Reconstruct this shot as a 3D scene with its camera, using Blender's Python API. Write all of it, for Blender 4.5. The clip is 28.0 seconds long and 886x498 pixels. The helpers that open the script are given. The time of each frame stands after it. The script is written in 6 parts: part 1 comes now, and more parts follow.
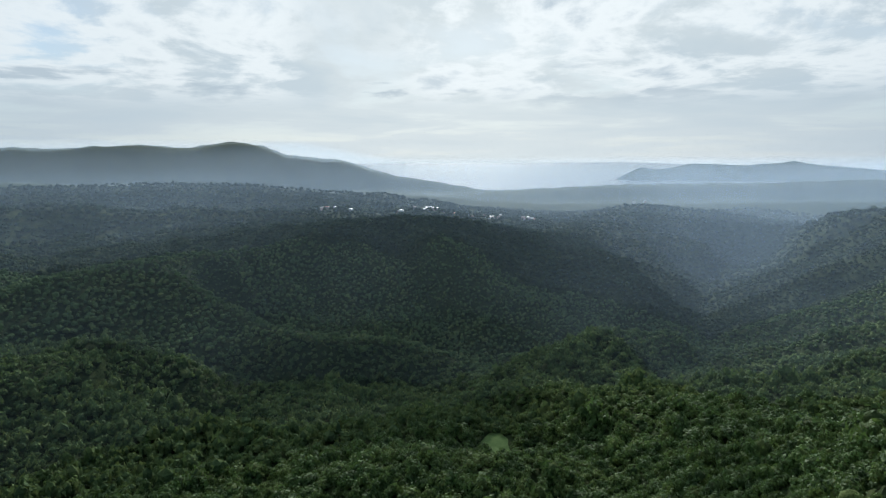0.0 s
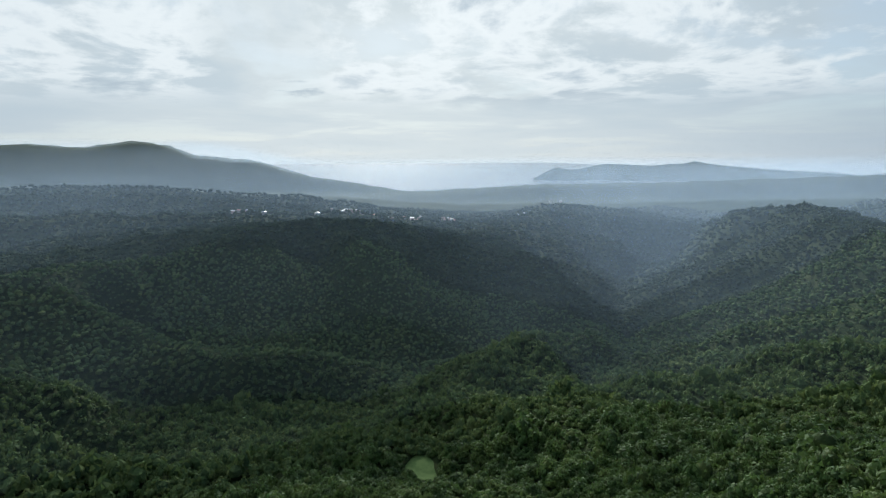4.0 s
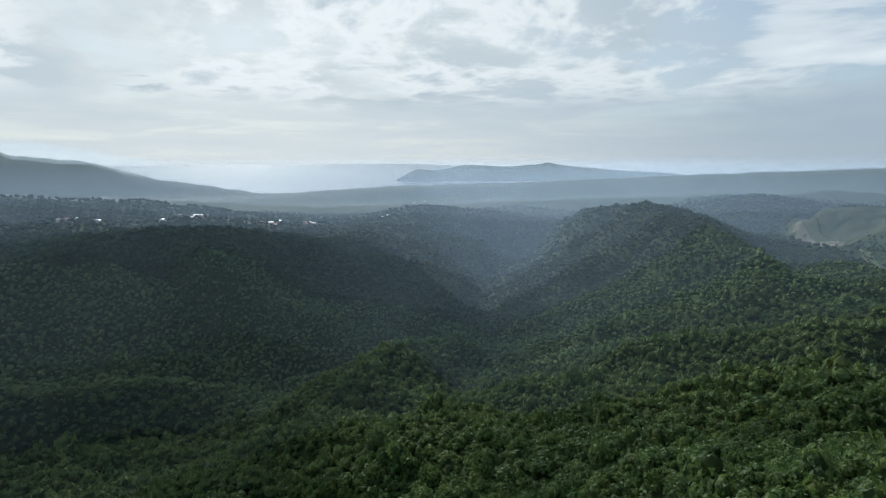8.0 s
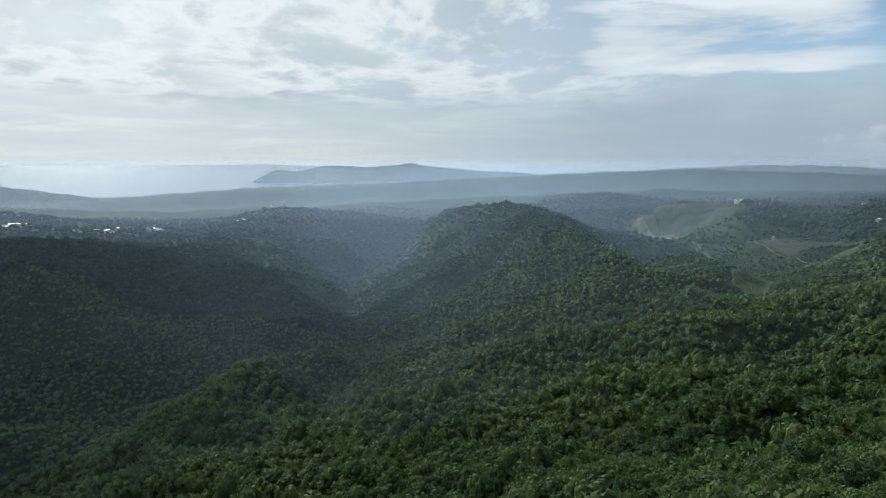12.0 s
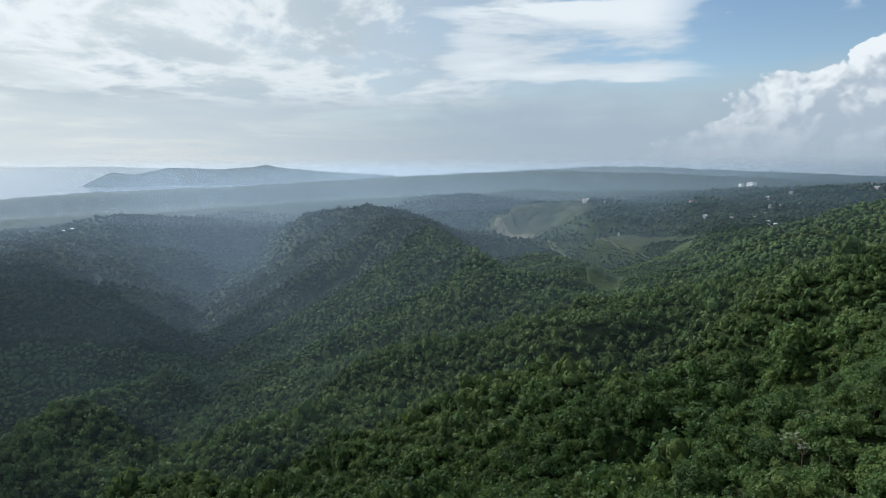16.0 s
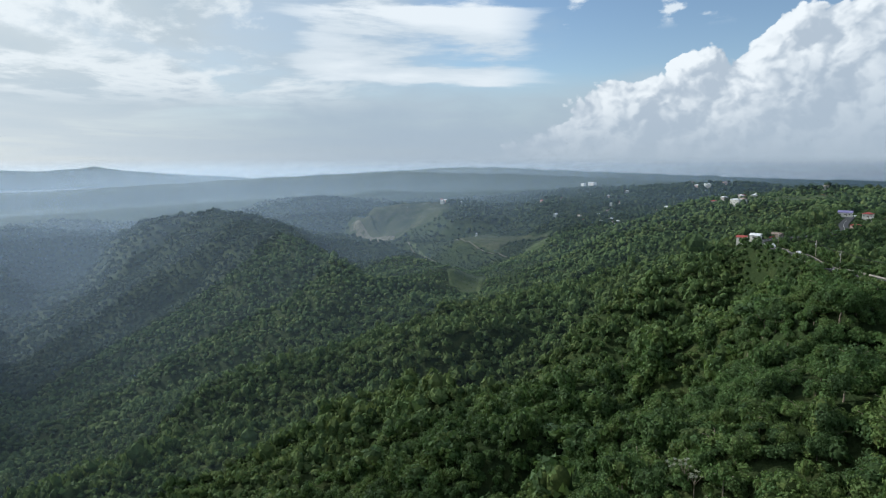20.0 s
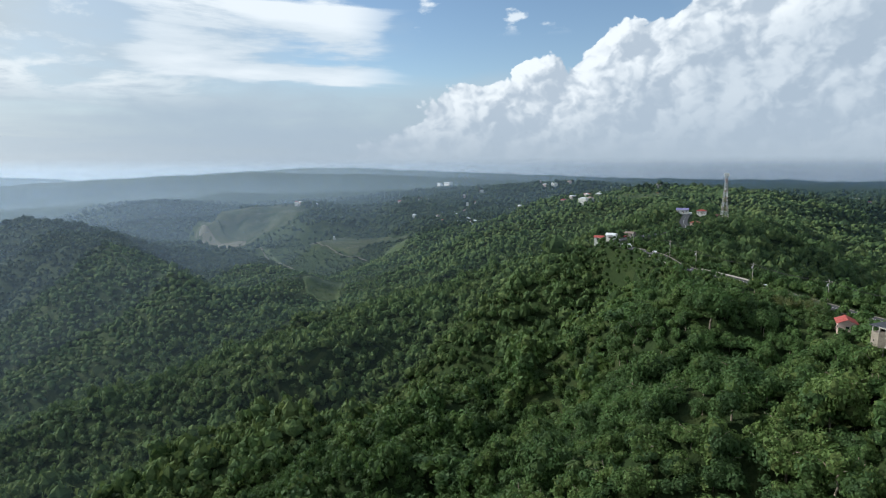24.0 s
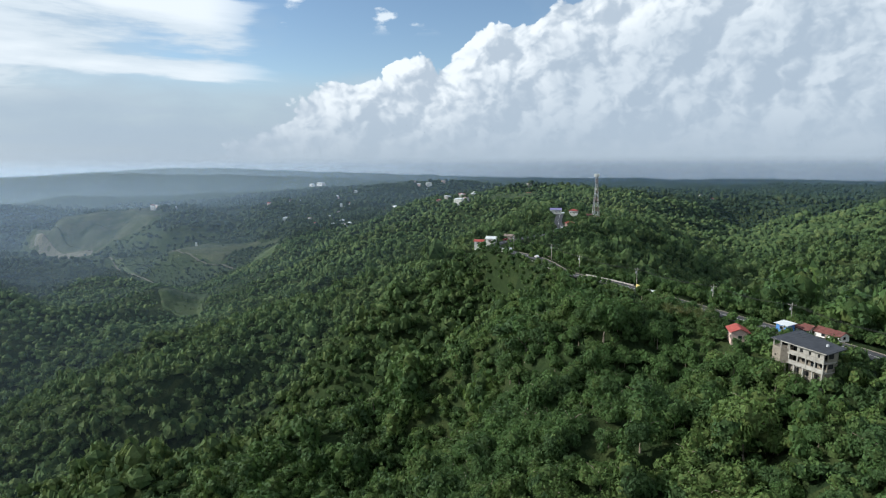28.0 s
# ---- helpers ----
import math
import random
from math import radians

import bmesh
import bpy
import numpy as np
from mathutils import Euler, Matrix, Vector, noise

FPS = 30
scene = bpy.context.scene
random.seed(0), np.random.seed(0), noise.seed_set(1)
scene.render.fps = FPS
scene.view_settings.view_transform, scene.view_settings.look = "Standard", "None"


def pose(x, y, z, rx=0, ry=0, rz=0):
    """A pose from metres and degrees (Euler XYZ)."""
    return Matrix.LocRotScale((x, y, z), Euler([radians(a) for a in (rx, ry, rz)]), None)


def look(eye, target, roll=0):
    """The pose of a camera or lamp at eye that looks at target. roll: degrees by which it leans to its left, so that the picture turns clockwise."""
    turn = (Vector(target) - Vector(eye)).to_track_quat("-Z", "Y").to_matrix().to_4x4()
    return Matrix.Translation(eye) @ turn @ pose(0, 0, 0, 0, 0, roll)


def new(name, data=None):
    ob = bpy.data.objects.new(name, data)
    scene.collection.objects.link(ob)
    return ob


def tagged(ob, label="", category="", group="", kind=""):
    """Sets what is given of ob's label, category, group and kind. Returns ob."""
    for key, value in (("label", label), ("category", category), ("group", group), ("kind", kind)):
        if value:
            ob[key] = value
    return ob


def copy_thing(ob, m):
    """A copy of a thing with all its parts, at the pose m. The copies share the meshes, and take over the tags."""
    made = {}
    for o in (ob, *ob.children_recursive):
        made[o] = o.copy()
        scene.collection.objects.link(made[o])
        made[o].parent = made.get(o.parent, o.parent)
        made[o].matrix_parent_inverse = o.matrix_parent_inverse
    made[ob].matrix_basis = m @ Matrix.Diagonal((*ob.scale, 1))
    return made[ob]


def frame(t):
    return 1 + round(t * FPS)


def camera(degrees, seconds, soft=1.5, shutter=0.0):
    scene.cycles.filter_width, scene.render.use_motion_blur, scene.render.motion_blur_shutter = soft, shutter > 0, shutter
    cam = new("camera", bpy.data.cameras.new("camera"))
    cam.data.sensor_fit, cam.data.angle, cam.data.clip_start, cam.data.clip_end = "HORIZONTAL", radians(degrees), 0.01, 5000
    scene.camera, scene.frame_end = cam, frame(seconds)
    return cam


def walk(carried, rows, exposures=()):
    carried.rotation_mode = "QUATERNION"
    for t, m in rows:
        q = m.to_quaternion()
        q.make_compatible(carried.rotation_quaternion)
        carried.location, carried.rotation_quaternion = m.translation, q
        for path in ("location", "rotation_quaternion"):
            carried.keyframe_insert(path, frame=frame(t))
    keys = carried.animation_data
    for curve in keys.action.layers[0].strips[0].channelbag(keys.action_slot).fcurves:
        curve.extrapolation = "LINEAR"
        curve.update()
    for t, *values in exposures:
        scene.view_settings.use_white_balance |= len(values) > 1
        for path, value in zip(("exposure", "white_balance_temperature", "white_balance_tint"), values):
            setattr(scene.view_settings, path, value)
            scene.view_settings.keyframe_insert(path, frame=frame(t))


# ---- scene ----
cam = camera(72.69, 28.0, 1.15)
PATH = [
    (0.0, pose(0.00, 0.00, 375.00, 81.655, 0.25, -0.000)),
    (0.5, pose(-0.01, 4.89, 375.25, 81.640, 0.25, -1.038)),
    (1.0, pose(0.08, 9.87, 375.52, 81.644, 0.25, -2.134)),
    (1.5, pose(0.30, 14.92, 375.79, 81.633, 0.25, -3.153)),
    (2.0, pose(0.63, 20.04, 376.07, 81.635, 0.25, -4.142)),
    (2.5, pose(1.09, 25.21, 376.35, 81.625, 0.25, -5.112)),
    (4.5, pose(4.21, 46.20, 377.48, 81.633, 0.25, -8.782)),
    (5.0, pose(5.32, 51.48, 377.76, 81.622, 0.25, -10.318)),
    (6.0, pose(7.95, 62.00, 378.31, 81.619, 0.25, -13.897)),
    (7.0, pose(11.13, 72.42, 378.82, 81.626, 0.25, -17.246)),
    (8.0, pose(14.85, 82.68, 379.31, 81.663, 0.25, -20.499)),
    (9.0, pose(19.12, 92.72, 379.76, 81.680, 0.25, -23.654)),
    (10.0, pose(23.93, 102.47, 380.16, 81.660, 0.25, -26.877)),
    (11.0, pose(29.26, 111.89, 380.52, 81.664, 0.25, -30.123)),
    (12.0, pose(35.09, 120.93, 380.83, 81.633, 0.25, -33.403)),
    (12.5, pose(38.18, 125.30, 380.97, 81.646, 0.25, -35.049)),
    (14.5, pose(51.68, 141.65, 381.40, 81.685, 0.25, -41.648)),
    (15.0, pose(55.31, 145.43, 381.48, 81.694, 0.25, -43.252)),
    (16.0, pose(62.85, 152.62, 381.62, 81.727, 0.25, -46.504)),
    (17.0, pose(70.72, 159.28, 381.72, 81.766, 0.25, -49.784)),
    (18.0, pose(78.86, 165.39, 381.79, 81.792, 0.25, -53.132)),
    (19.0, pose(87.23, 170.95, 381.84, 81.780, 0.25, -56.471)),
    (20.0, pose(95.76, 175.95, 381.88, 81.771, 0.25, -59.857)),
    (21.0, pose(104.39, 180.39, 381.92, 81.791, 0.25, -63.249)),
    (21.5, pose(108.72, 182.41, 381.94, 81.789, 0.25, -64.936)),
    (23.5, pose(125.90, 189.09, 382.11, 81.746, 0.25, -71.627)),
    (24.0, pose(130.12, 190.43, 382.17, 81.741, 0.25, -73.293)),
    (25.0, pose(138.37, 192.73, 382.35, 81.707, 0.25, -76.627)),
    (26.0, pose(146.32, 194.54, 382.60, 81.706, 0.25, -79.924)),
    (27.0, pose(153.87, 195.90, 382.95, 81.664, 0.25, -82.873)),
    (27.5, pose(157.46, 196.42, 383.16, 81.648, 0.25, -84.034)),
    (28.0, pose(160.91, 196.83, 383.40, 81.643, 0.25, -85.154)),
]
scene.cycles.transparent_max_bounces = 40
walk(cam, PATH, ((0.0, -0.04, 6060, 6), (10.0, -0.12, 6060, 6), (20.0, -0.04, 6050, 7), (28.0, 0.08, 6040, 7)))

# ---- world, sun ----
SUN_AZ, SUN_EL = 2.0, 28.0


def link(nt, a, b):
    nt.links.new(a, b)


def node(nt, kind, ins=None, **props):
    n = nt.nodes.new(kind)
    for k, v in props.items():
        setattr(n, k, v)
    for k, v in (ins or {}).items():
        s = n.inputs[k]
        if isinstance(v, bpy.types.NodeSocket):
            nt.links.new(v, s)
        else:
            s.default_value = v
    return n


def calc(nt, op, a, b=0.0, c=0.0, clamp=False):
    n = node(nt, "ShaderNodeMath", operation=op, use_clamp=clamp)
    for i, v in enumerate((a, b, c)):
        if isinstance(v, bpy.types.NodeSocket):
            nt.links.new(v, n.inputs[i])
        else:
            n.inputs[i].default_value = v
    return n.outputs[0]


def remap(nt, v, a, b, c=0.0, d=1.0, smooth=True):
    n = node(nt, "ShaderNodeMapRange", {"Value": v, "From Min": a, "From Max": b, "To Min": c, "To Max": d})
    n.interpolation_type = "SMOOTHSTEP" if smooth else "LINEAR"
    return n.outputs[0]


def blend(nt, f, a, b, mode="MIX"):
    n = node(nt, "ShaderNodeMix", data_type="RGBA", blend_type=mode)
    for i, v in ((0, f), (6, a), (7, b)):
        if isinstance(v, bpy.types.NodeSocket):
            nt.links.new(v, n.inputs[i])
        else:
            n.inputs[i].default_value = v if i == 0 or len(v) == 4 else (*v, 1)
    return n.outputs[2]


def noisy(nt, vec, scale, detail=4.0, rough=0.55, distortion=0.0):
    return node(nt, "ShaderNodeTexNoise", {"Vector": vec, "Scale": scale, "Detail": detail, "Roughness": rough, "Distortion": distortion}).outputs["Fac"]


world = bpy.data.worlds.new("sky")
scene.world = world
world.use_nodes = True
wt = world.node_tree
wt.nodes.clear()
sky = node(wt, "ShaderNodeTexSky", sky_type="NISHITA", sun_disc=False)
sky.sun_elevation, sky.sun_rotation = radians(SUN_EL), radians(SUN_AZ)
sky.altitude, sky.air_density, sky.dust_density, sky.ozone_density = 600, 1.0, 0.6, 1.0
sky_lit = node(wt, "ShaderNodeVectorMath", {0: sky.outputs[0], "Scale": 0.12}, operation="SCALE").outputs[0]
way = node(wt, "ShaderNodeTexCoord").outputs["Generated"]
sep = node(wt, "ShaderNodeSeparateXYZ", {0: way})
az = calc(wt, "MULTIPLY", calc(wt, "ARCTAN2", sep.outputs[0], sep.outputs[1]), 57.296)
el = calc(wt, "MULTIPLY", calc(wt, "ARCSINE", sep.outputs[2]), 57.296)
def swell(v, lo, hi, c=0.0, d=1.0):
    return remap(wt, v, lo, hi, c, d)


def mul(a_, b_):
    return calc(wt, "MULTIPLY", a_, b_)


def sub(a_, b_):
    return calc(wt, "SUBTRACT", a_, b_)


def plus(a_, b_):
    return calc(wt, "ADD", a_, b_)


def at(u, v, w=0.0):
    return node(wt, "ShaderNodeCombineXYZ", {0: u, 1: v, 2: w}).outputs[0]


def shift(vec, by):
    return node(wt, "ShaderNodeVectorMath", {0: vec, 1: by}, operation="ADD").outputs[0]


def band(v, lo, hi, soft):
    """One between lo and hi, fading out on both sides."""
    return mul(swell(sub(v, lo), -soft, soft), swell(sub(v, hi), -soft, soft, 1.0, 0.0))


sunward = remap(wt, calc(wt, "ABSOLUTE", sub(az, SUN_AZ)), 0, 62, 1.0, 0.0)
# the high veil: closed towards the sun, torn open at the far side
dome = at(mul(az, 0.075), calc(wt, "DIVIDE", 40.0, plus(calc(wt, "MAXIMUM", el, 0.0), 5.0)), 0.3)
streak = at(mul(az, 0.034), mul(el, 0.21), 7.7)
veil_n = noisy(wt, dome, 0.8, 5, 0.55, 0.3)
open_sky = mul(swell(az, 50, 66), swell(el, 5.0, 9.0))
open_left = mul(swell(az, -24, -34), swell(el, 5.0, 8.0))
veil = sub(plus(swell(veil_n, 0.30, 0.62, 0.66, 1.0), mul(sunward, 0.15)), plus(mul(open_sky, 0.86), mul(open_left, 0.28)))
veil = calc(wt, "MAXIMUM", calc(wt, "MINIMUM", veil, 1.0), 0.0)
veil_col = blend(wt, sunward, (0.47, 0.54, 0.60), (0.76, 0.795, 0.795))
veil_col = blend(wt, mul(swell(veil_n, 0.42, 0.68), 0.55), veil_col, (0.50, 0.59, 0.66))
col = blend(wt, veil, sky_lit, veil_col)
# broken clumps in it: bright where thin, grey where thick
clump_n = noisy(wt, dome, 1.5, 8, 0.58, 0.2)
grain_n = noisy(wt, shift(dome, (3.1, 1.7, 0.9)), 5.0, 5, 0.6)
clump_n = plus(clump_n, mul(sub(grain_n, 0.5), 0.10))
there = mul(swell(az, 44, 58, 1.0, 0.0), swell(el, 4.0, 7.0))
there = mul(there, sub(1.0, mul(band(az, -13, -3, 3.0), 0.75)))
thin = mul(swell(clump_n, 0.43, 0.56), there)
thick = mul(swell(clump_n, 0.56, 0.72), mul(there, swell(az, -30, 25, 0.45, 1.0)))
col = blend(wt, mul(thin, 0.92), col, blend(wt, sunward, (0.80, 0.83, 0.84), (0.99, 1.0, 0.99)))
col = blend(wt, thick, col, blend(wt, sunward, (0.42, 0.50, 0.58), (0.52, 0.59, 0.65)))
# a few flat grey banks below the clumps
flat_n = noisy(wt, at(mul(az, 0.10), mul(el, 0.50), 3.3), 1.0, 6, 0.55, 0.2)
col = blend(wt, mul(mul(swell(flat_n, 0.54, 0.64), band(el, 5.3, 8.2, 1.2)), swell(az, 48, 56, 0.85, 0.0)), col, (0.47, 0.54, 0.60))
# long white streaks at the edge of the open sky
streak_n = plus(noisy(wt, streak, 1.0, 7, 0.55, 0.25), mul(sub(grain_n, 0.5), 0.05))
streak_on = mul(band(az, 47, 69, 4.0), band(el, plus(7.2, mul(swell(az, 44, 68), -0.4)), 12.8, 1.3))
col = blend(wt, mul(swell(plus(streak_n, mul(streak_on, 0.20)), 0.55, 0.64), mul(swell(az, 40, 52), swell(az, 64, 72, 0.95, 0.0))), col, blend(wt, swell(streak_n, 0.36, 0.6), (0.66, 0.72, 0.77), (0.91, 0.93, 0.94)))
# small puffs in the blue
puff_n = noisy(wt, at(mul(az, 0.20), mul(el, 0.42), 1.3), 1.0, 6, 0.55, 0.2)
col = blend(wt, mul(swell(puff_n, 0.57, 0.66), mul(band(az, 67, 84, 4.0), swell(el, 11.0, 12.5, 0.0, 0.85))), col, (0.88, 0.91, 0.93))
# the grey layer low on that side
low_n = plus(el, mul(sub(puff_n, 0.5), 7.0))
col = blend(wt, mul(swell(low_n, 2.5, 6.5, 1.0, 0.0), swell(az, 30, 52, 0.0, 0.8)), col, (0.42, 0.50, 0.58))


# the cumulus bank: heaped billows, lit from the sun's side
def billow(p):
    h = None
    for scale, share in ((0.16, 0.62), (0.37, 0.30), (0.85, 0.16), (1.9, 0.08)):
        d = node(wt, "ShaderNodeTexVoronoi", {"Vector": p, "Scale": scale, "Smoothness": 0.35}, feature="SMOOTH_F1").outputs["Distance"]
        h = mul(d, -share) if h is None else plus(h, mul(d, -share))
    return plus(h, 1.0)


heap = at(az, mul(el, 1.15), 4.0)
wob = node(wt, "ShaderNodeTexNoise", {"Vector": heap, "Scale": 0.35, "Detail": 4.0})
heap = node(wt, "ShaderNodeVectorMath", {0: node(wt, "ShaderNodeVectorMath", {0: wob.outputs["Color"], "Scale": 2.6}, operation="SCALE").outputs[0], 1: heap}, operation="ADD").outputs[0]
bulge, bulge_sun = billow(heap), billow(shift(heap, (-0.75, 0.55, 0.0)))
top = node(wt, "ShaderNodeFloatCurve", {"Value": remap(wt, az, 55, 130, 0, 1, False)})
crv = top.mapping.curves[0]
for i, (px, py) in enumerate(((0.0, 0.0), (0.10, 0.03), (0.15, 0.15), (0.19, 0.27), (0.25, 0.40), (0.35, 0.46), (0.43, 0.56), (0.52, 0.72), (0.62, 0.90), (1.0, 1.0))):
    if i in (0, 9):
        crv.points[0 if i == 0 else -1].location = (px, py)
    else:
        crv.points.new(px, py)
top.mapping.update()
top_el = plus(mul(top.outputs[0], 20.0), mul(sub(bulge, 0.58), 7.5))
under = sub(top_el, el)
bank = mul(swell(under, -0.05, 0.45), swell(az, 58, 64))
lit = swell(plus(sub(bulge, bulge_sun), mul(sub(noisy(wt, heap, 0.16, 4, 0.5), 0.5), 0.30)), -0.13, 0.16)
bank_col = blend(wt, lit, (0.50, 0.56, 0.63), (0.96, 0.97, 0.97))
deep = mul(swell(under, 2.5, 9.0, 0.0, 0.75), swell(az, 76, 96, 0.35, 1.0))
bank_col = blend(wt, deep, bank_col, blend(wt, lit, (0.43, 0.50, 0.58), (0.58, 0.64, 0.70)))
bank_col = blend(wt, mul(swell(el, 1.0, 6.0, 1.0, 0.0), 0.62), bank_col, (0.45, 0.52, 0.60))
col = blend(wt, bank, col, bank_col)
# pale air over the horizon
air = calc(wt, "POWER", 2.718, calc(wt, "DIVIDE", calc(wt, "MAXIMUM", el, 0.0), remap(wt, sunward, 0, 1, -2.4, -4.2)))
air_col = blend(wt, sunward, (0.44, 0.50, 0.56), (0.79, 0.81, 0.795))
col = blend(wt, mul(air, 0.93), col, air_col)
back = node(wt, "ShaderNodeBackground", {"Color": col, "Strength": 1.0})
out = node(wt, "ShaderNodeOutputWorld", {"Surface": back.outputs[0]})

lamp = bpy.data.lights.new("sun", "SUN")
lamp.energy, lamp.angle, lamp.color = 4.9, radians(0.9), (1.0, 0.94, 0.84)
sun = new("sun", lamp)
a, e = radians(SUN_AZ), radians(SUN_EL)
sun.matrix_basis = look((0, 0, 900), (-math.sin(a) * math.cos(e), -math.cos(a) * math.cos(e), 900 - math.sin(e)))


# ---- materials ----
def material(name):
    m = bpy.data.materials.new(name)
    m.use_nodes = True
    m.node_tree.nodes.clear()
    return m, m.node_tree


def finish(nt, shader):
    node(nt, "ShaderNodeOutputMaterial", {"Surface": shader})


def place(nt):
    return node(nt, "ShaderNodeNewGeometry").outputs["Position"]


def foliage(name, dark, light, yellow, cell=9.0, clear=0.3, rough=0.6, spec=0.25, grain=0.9, sheen=0.0):
    """Leaves: the hue wanders from crown to crown and from leaf to leaf; light passes through."""
    m, nt = material(name)
    geo = node(nt, "ShaderNodeNewGeometry")
    pos = geo.outputs["Position"]
    crown = node(nt, "ShaderNodeTexVoronoi", {"Vector": pos, "Scale": 1.0 / cell}, feature="F1").outputs["Color"]
    hue = node(nt, "ShaderNodeSeparateColor", {0: crown})
    stand = noisy(nt, pos, 0.012, 3)
    tufts = noisy(nt, pos, grain, 4, 0.7)
    c = blend(nt, hue.outputs[0], dark, light)
    c = blend(nt, remap(nt, calc(nt, "ADD", calc(nt, "MULTIPLY", hue.outputs[1], 0.5), calc(nt, "MULTIPLY", stand, 0.8)), 0.62, 0.95), c, yellow)
    c = blend(nt, geo.outputs["Random Per Island"], c, blend(nt, 0.35, c, light))
    c = blend(nt, remap(nt, tufts, 0.3, 0.7), blend(nt, 0.5, c, dark), c)
    bumps = node(nt, "ShaderNodeBump", {"Height": tufts, "Strength": 0.9, "Distance": 0.6 / grain})
    body = node(nt, "ShaderNodeBsdfPrincipled", {"Base Color": c, "Roughness": rough, "Specular IOR Level": spec, "Normal": bumps.outputs[0], "Sheen Weight": sheen, "Sheen Roughness": 0.9, "Sheen Tint": (0.62, 0.82, 1.0, 1)})
    if clear <= 0:
        finish(nt, body.outputs[0])
        return m
    thin = node(nt, "ShaderNodeBsdfTranslucent", {"Color": blend(nt, 0.4, c, yellow)})
    finish(nt, node(nt, "ShaderNodeMixShader", {0: clear, 1: body.outputs[0], 2: thin.outputs[0]}).outputs[0])
    return m


def surface(name, a, b, rough=0.8, scale=0.5, bump=0.3, fine=8.0, metal=0.0, spots=None, spec=0.4):
    """Two tones mixed at two scales, with fine relief."""
    m, nt = material(name)
    pos = node(nt, "ShaderNodeTexCoord").outputs["Object"]
    n1, n2 = noisy(nt, pos, scale, 4), noisy(nt, pos, scale * fine, 5, 0.65)
    f = calc(nt, "ADD", calc(nt, "MULTIPLY", n1, 0.6), calc(nt, "MULTIPLY", n2, 0.4))
    c = blend(nt, remap(nt, f, 0.36, 0.64), a, b)
    if spots:
        c = blend(nt, remap(nt, noisy(nt, pos, scale * 2.3, 6, 0.7), 0.58, 0.68), c, spots)
    bm_ = node(nt, "ShaderNodeBump", {"Height": n2, "Strength": bump, "Distance": 0.05})
    p = node(nt, "ShaderNodeBsdfPrincipled", {"Base Color": c, "Roughness": rough, "Metallic": metal, "Normal": bm_.outputs[0], "Specular IOR Level": spec})
    finish(nt, p.outputs[0])
    return m


LEAF = foliage("leaves", (0.034, 0.068, 0.025), (0.084, 0.160, 0.042), (0.136, 0.202, 0.052), 9.0, 0.27, 0.6, 0.25)
# leaf copies turn bluer and duller with distance: haze put into their colour
LEAF_HALF = foliage("leaves_half_hazed", (0.042, 0.076, 0.032), (0.096, 0.158, 0.050), (0.148, 0.190, 0.062), 10.0, 0.25, 0.75, 0.15, 0.7)
# far copy, darkened too for the dim blue distance
LEAF_FAR = foliage("leaves_far_hazed", (0.024, 0.040, 0.024), (0.044, 0.068, 0.032), (0.070, 0.088, 0.037), 13.0, 0.0, 1.0, 0.05, 0.25)
LEAF_MID = foliage("leaves_mid_hazed", (0.044, 0.072, 0.033), (0.086, 0.130, 0.048), (0.128, 0.160, 0.060), 11.0, 0.0, 1.0, 0.05, 0.35)
# darker leaf copy: the shade inside the crowns is put into its colour
LEAF_CORE_SHADE = foliage("inner_leaf_shade", (0.024, 0.044, 0.017), (0.054, 0.086, 0.025), (0.085, 0.108, 0.032), 9.0, 0.0, 0.9, 0.1, 0.9)
PALM = foliage("palm_leaves", (0.05, 0.085, 0.025), (0.09, 0.14, 0.04), (0.14, 0.16, 0.05), 7.0, 0.3)
BARK = surface("bark", (0.16, 0.12, 0.09), (0.30, 0.26, 0.21), 0.9, 1.5, 0.6)


# kept dark: shade under the trees is put into the ground colour
GROUND = foliage("ground_cover", (0.016, 0.028, 0.012), (0.034, 0.052, 0.019), (0.054, 0.068, 0.025), 7.0, 0.0, 0.95, 0.05, 0.4)
GRASS = surface("meadow_grass", (0.036, 0.058, 0.022), (0.060, 0.080, 0.032), 0.9, 0.03, 0.5, 9.0, spots=(0.085, 0.085, 0.045), spec=0.1)


def water_material():
    m, nt = material("lake_water")
    pos = place(nt)
    rip = node(nt, "ShaderNodeBump", {"Height": noisy(nt, pos, 0.02, 6, 0.7), "Strength": 0.5, "Distance": 4.0})
    p = node(nt, "ShaderNodeBsdfPrincipled", {"Base Color": (0.33, 0.335, 0.325, 1), "Roughness": 0.6, "Specular IOR Level": 0.22, "IOR": 1.33, "Normal": rip.outputs[0]})
    finish(nt, p.outputs[0])
    return m


WATER = water_material()


# ---- the lay of the land ----
def lattice(ix, iy, seed):
    h = (ix.astype(np.int64) * 374761393 + iy.astype(np.int64) * 668265263 + seed * 982451653) & 0x7FFFFFFF
    h = ((h ^ (h >> 13)) * 1274126177) & 0x7FFFFFFF
    return ((h ^ (h >> 16)) & 0xFFFF) / 65535.0


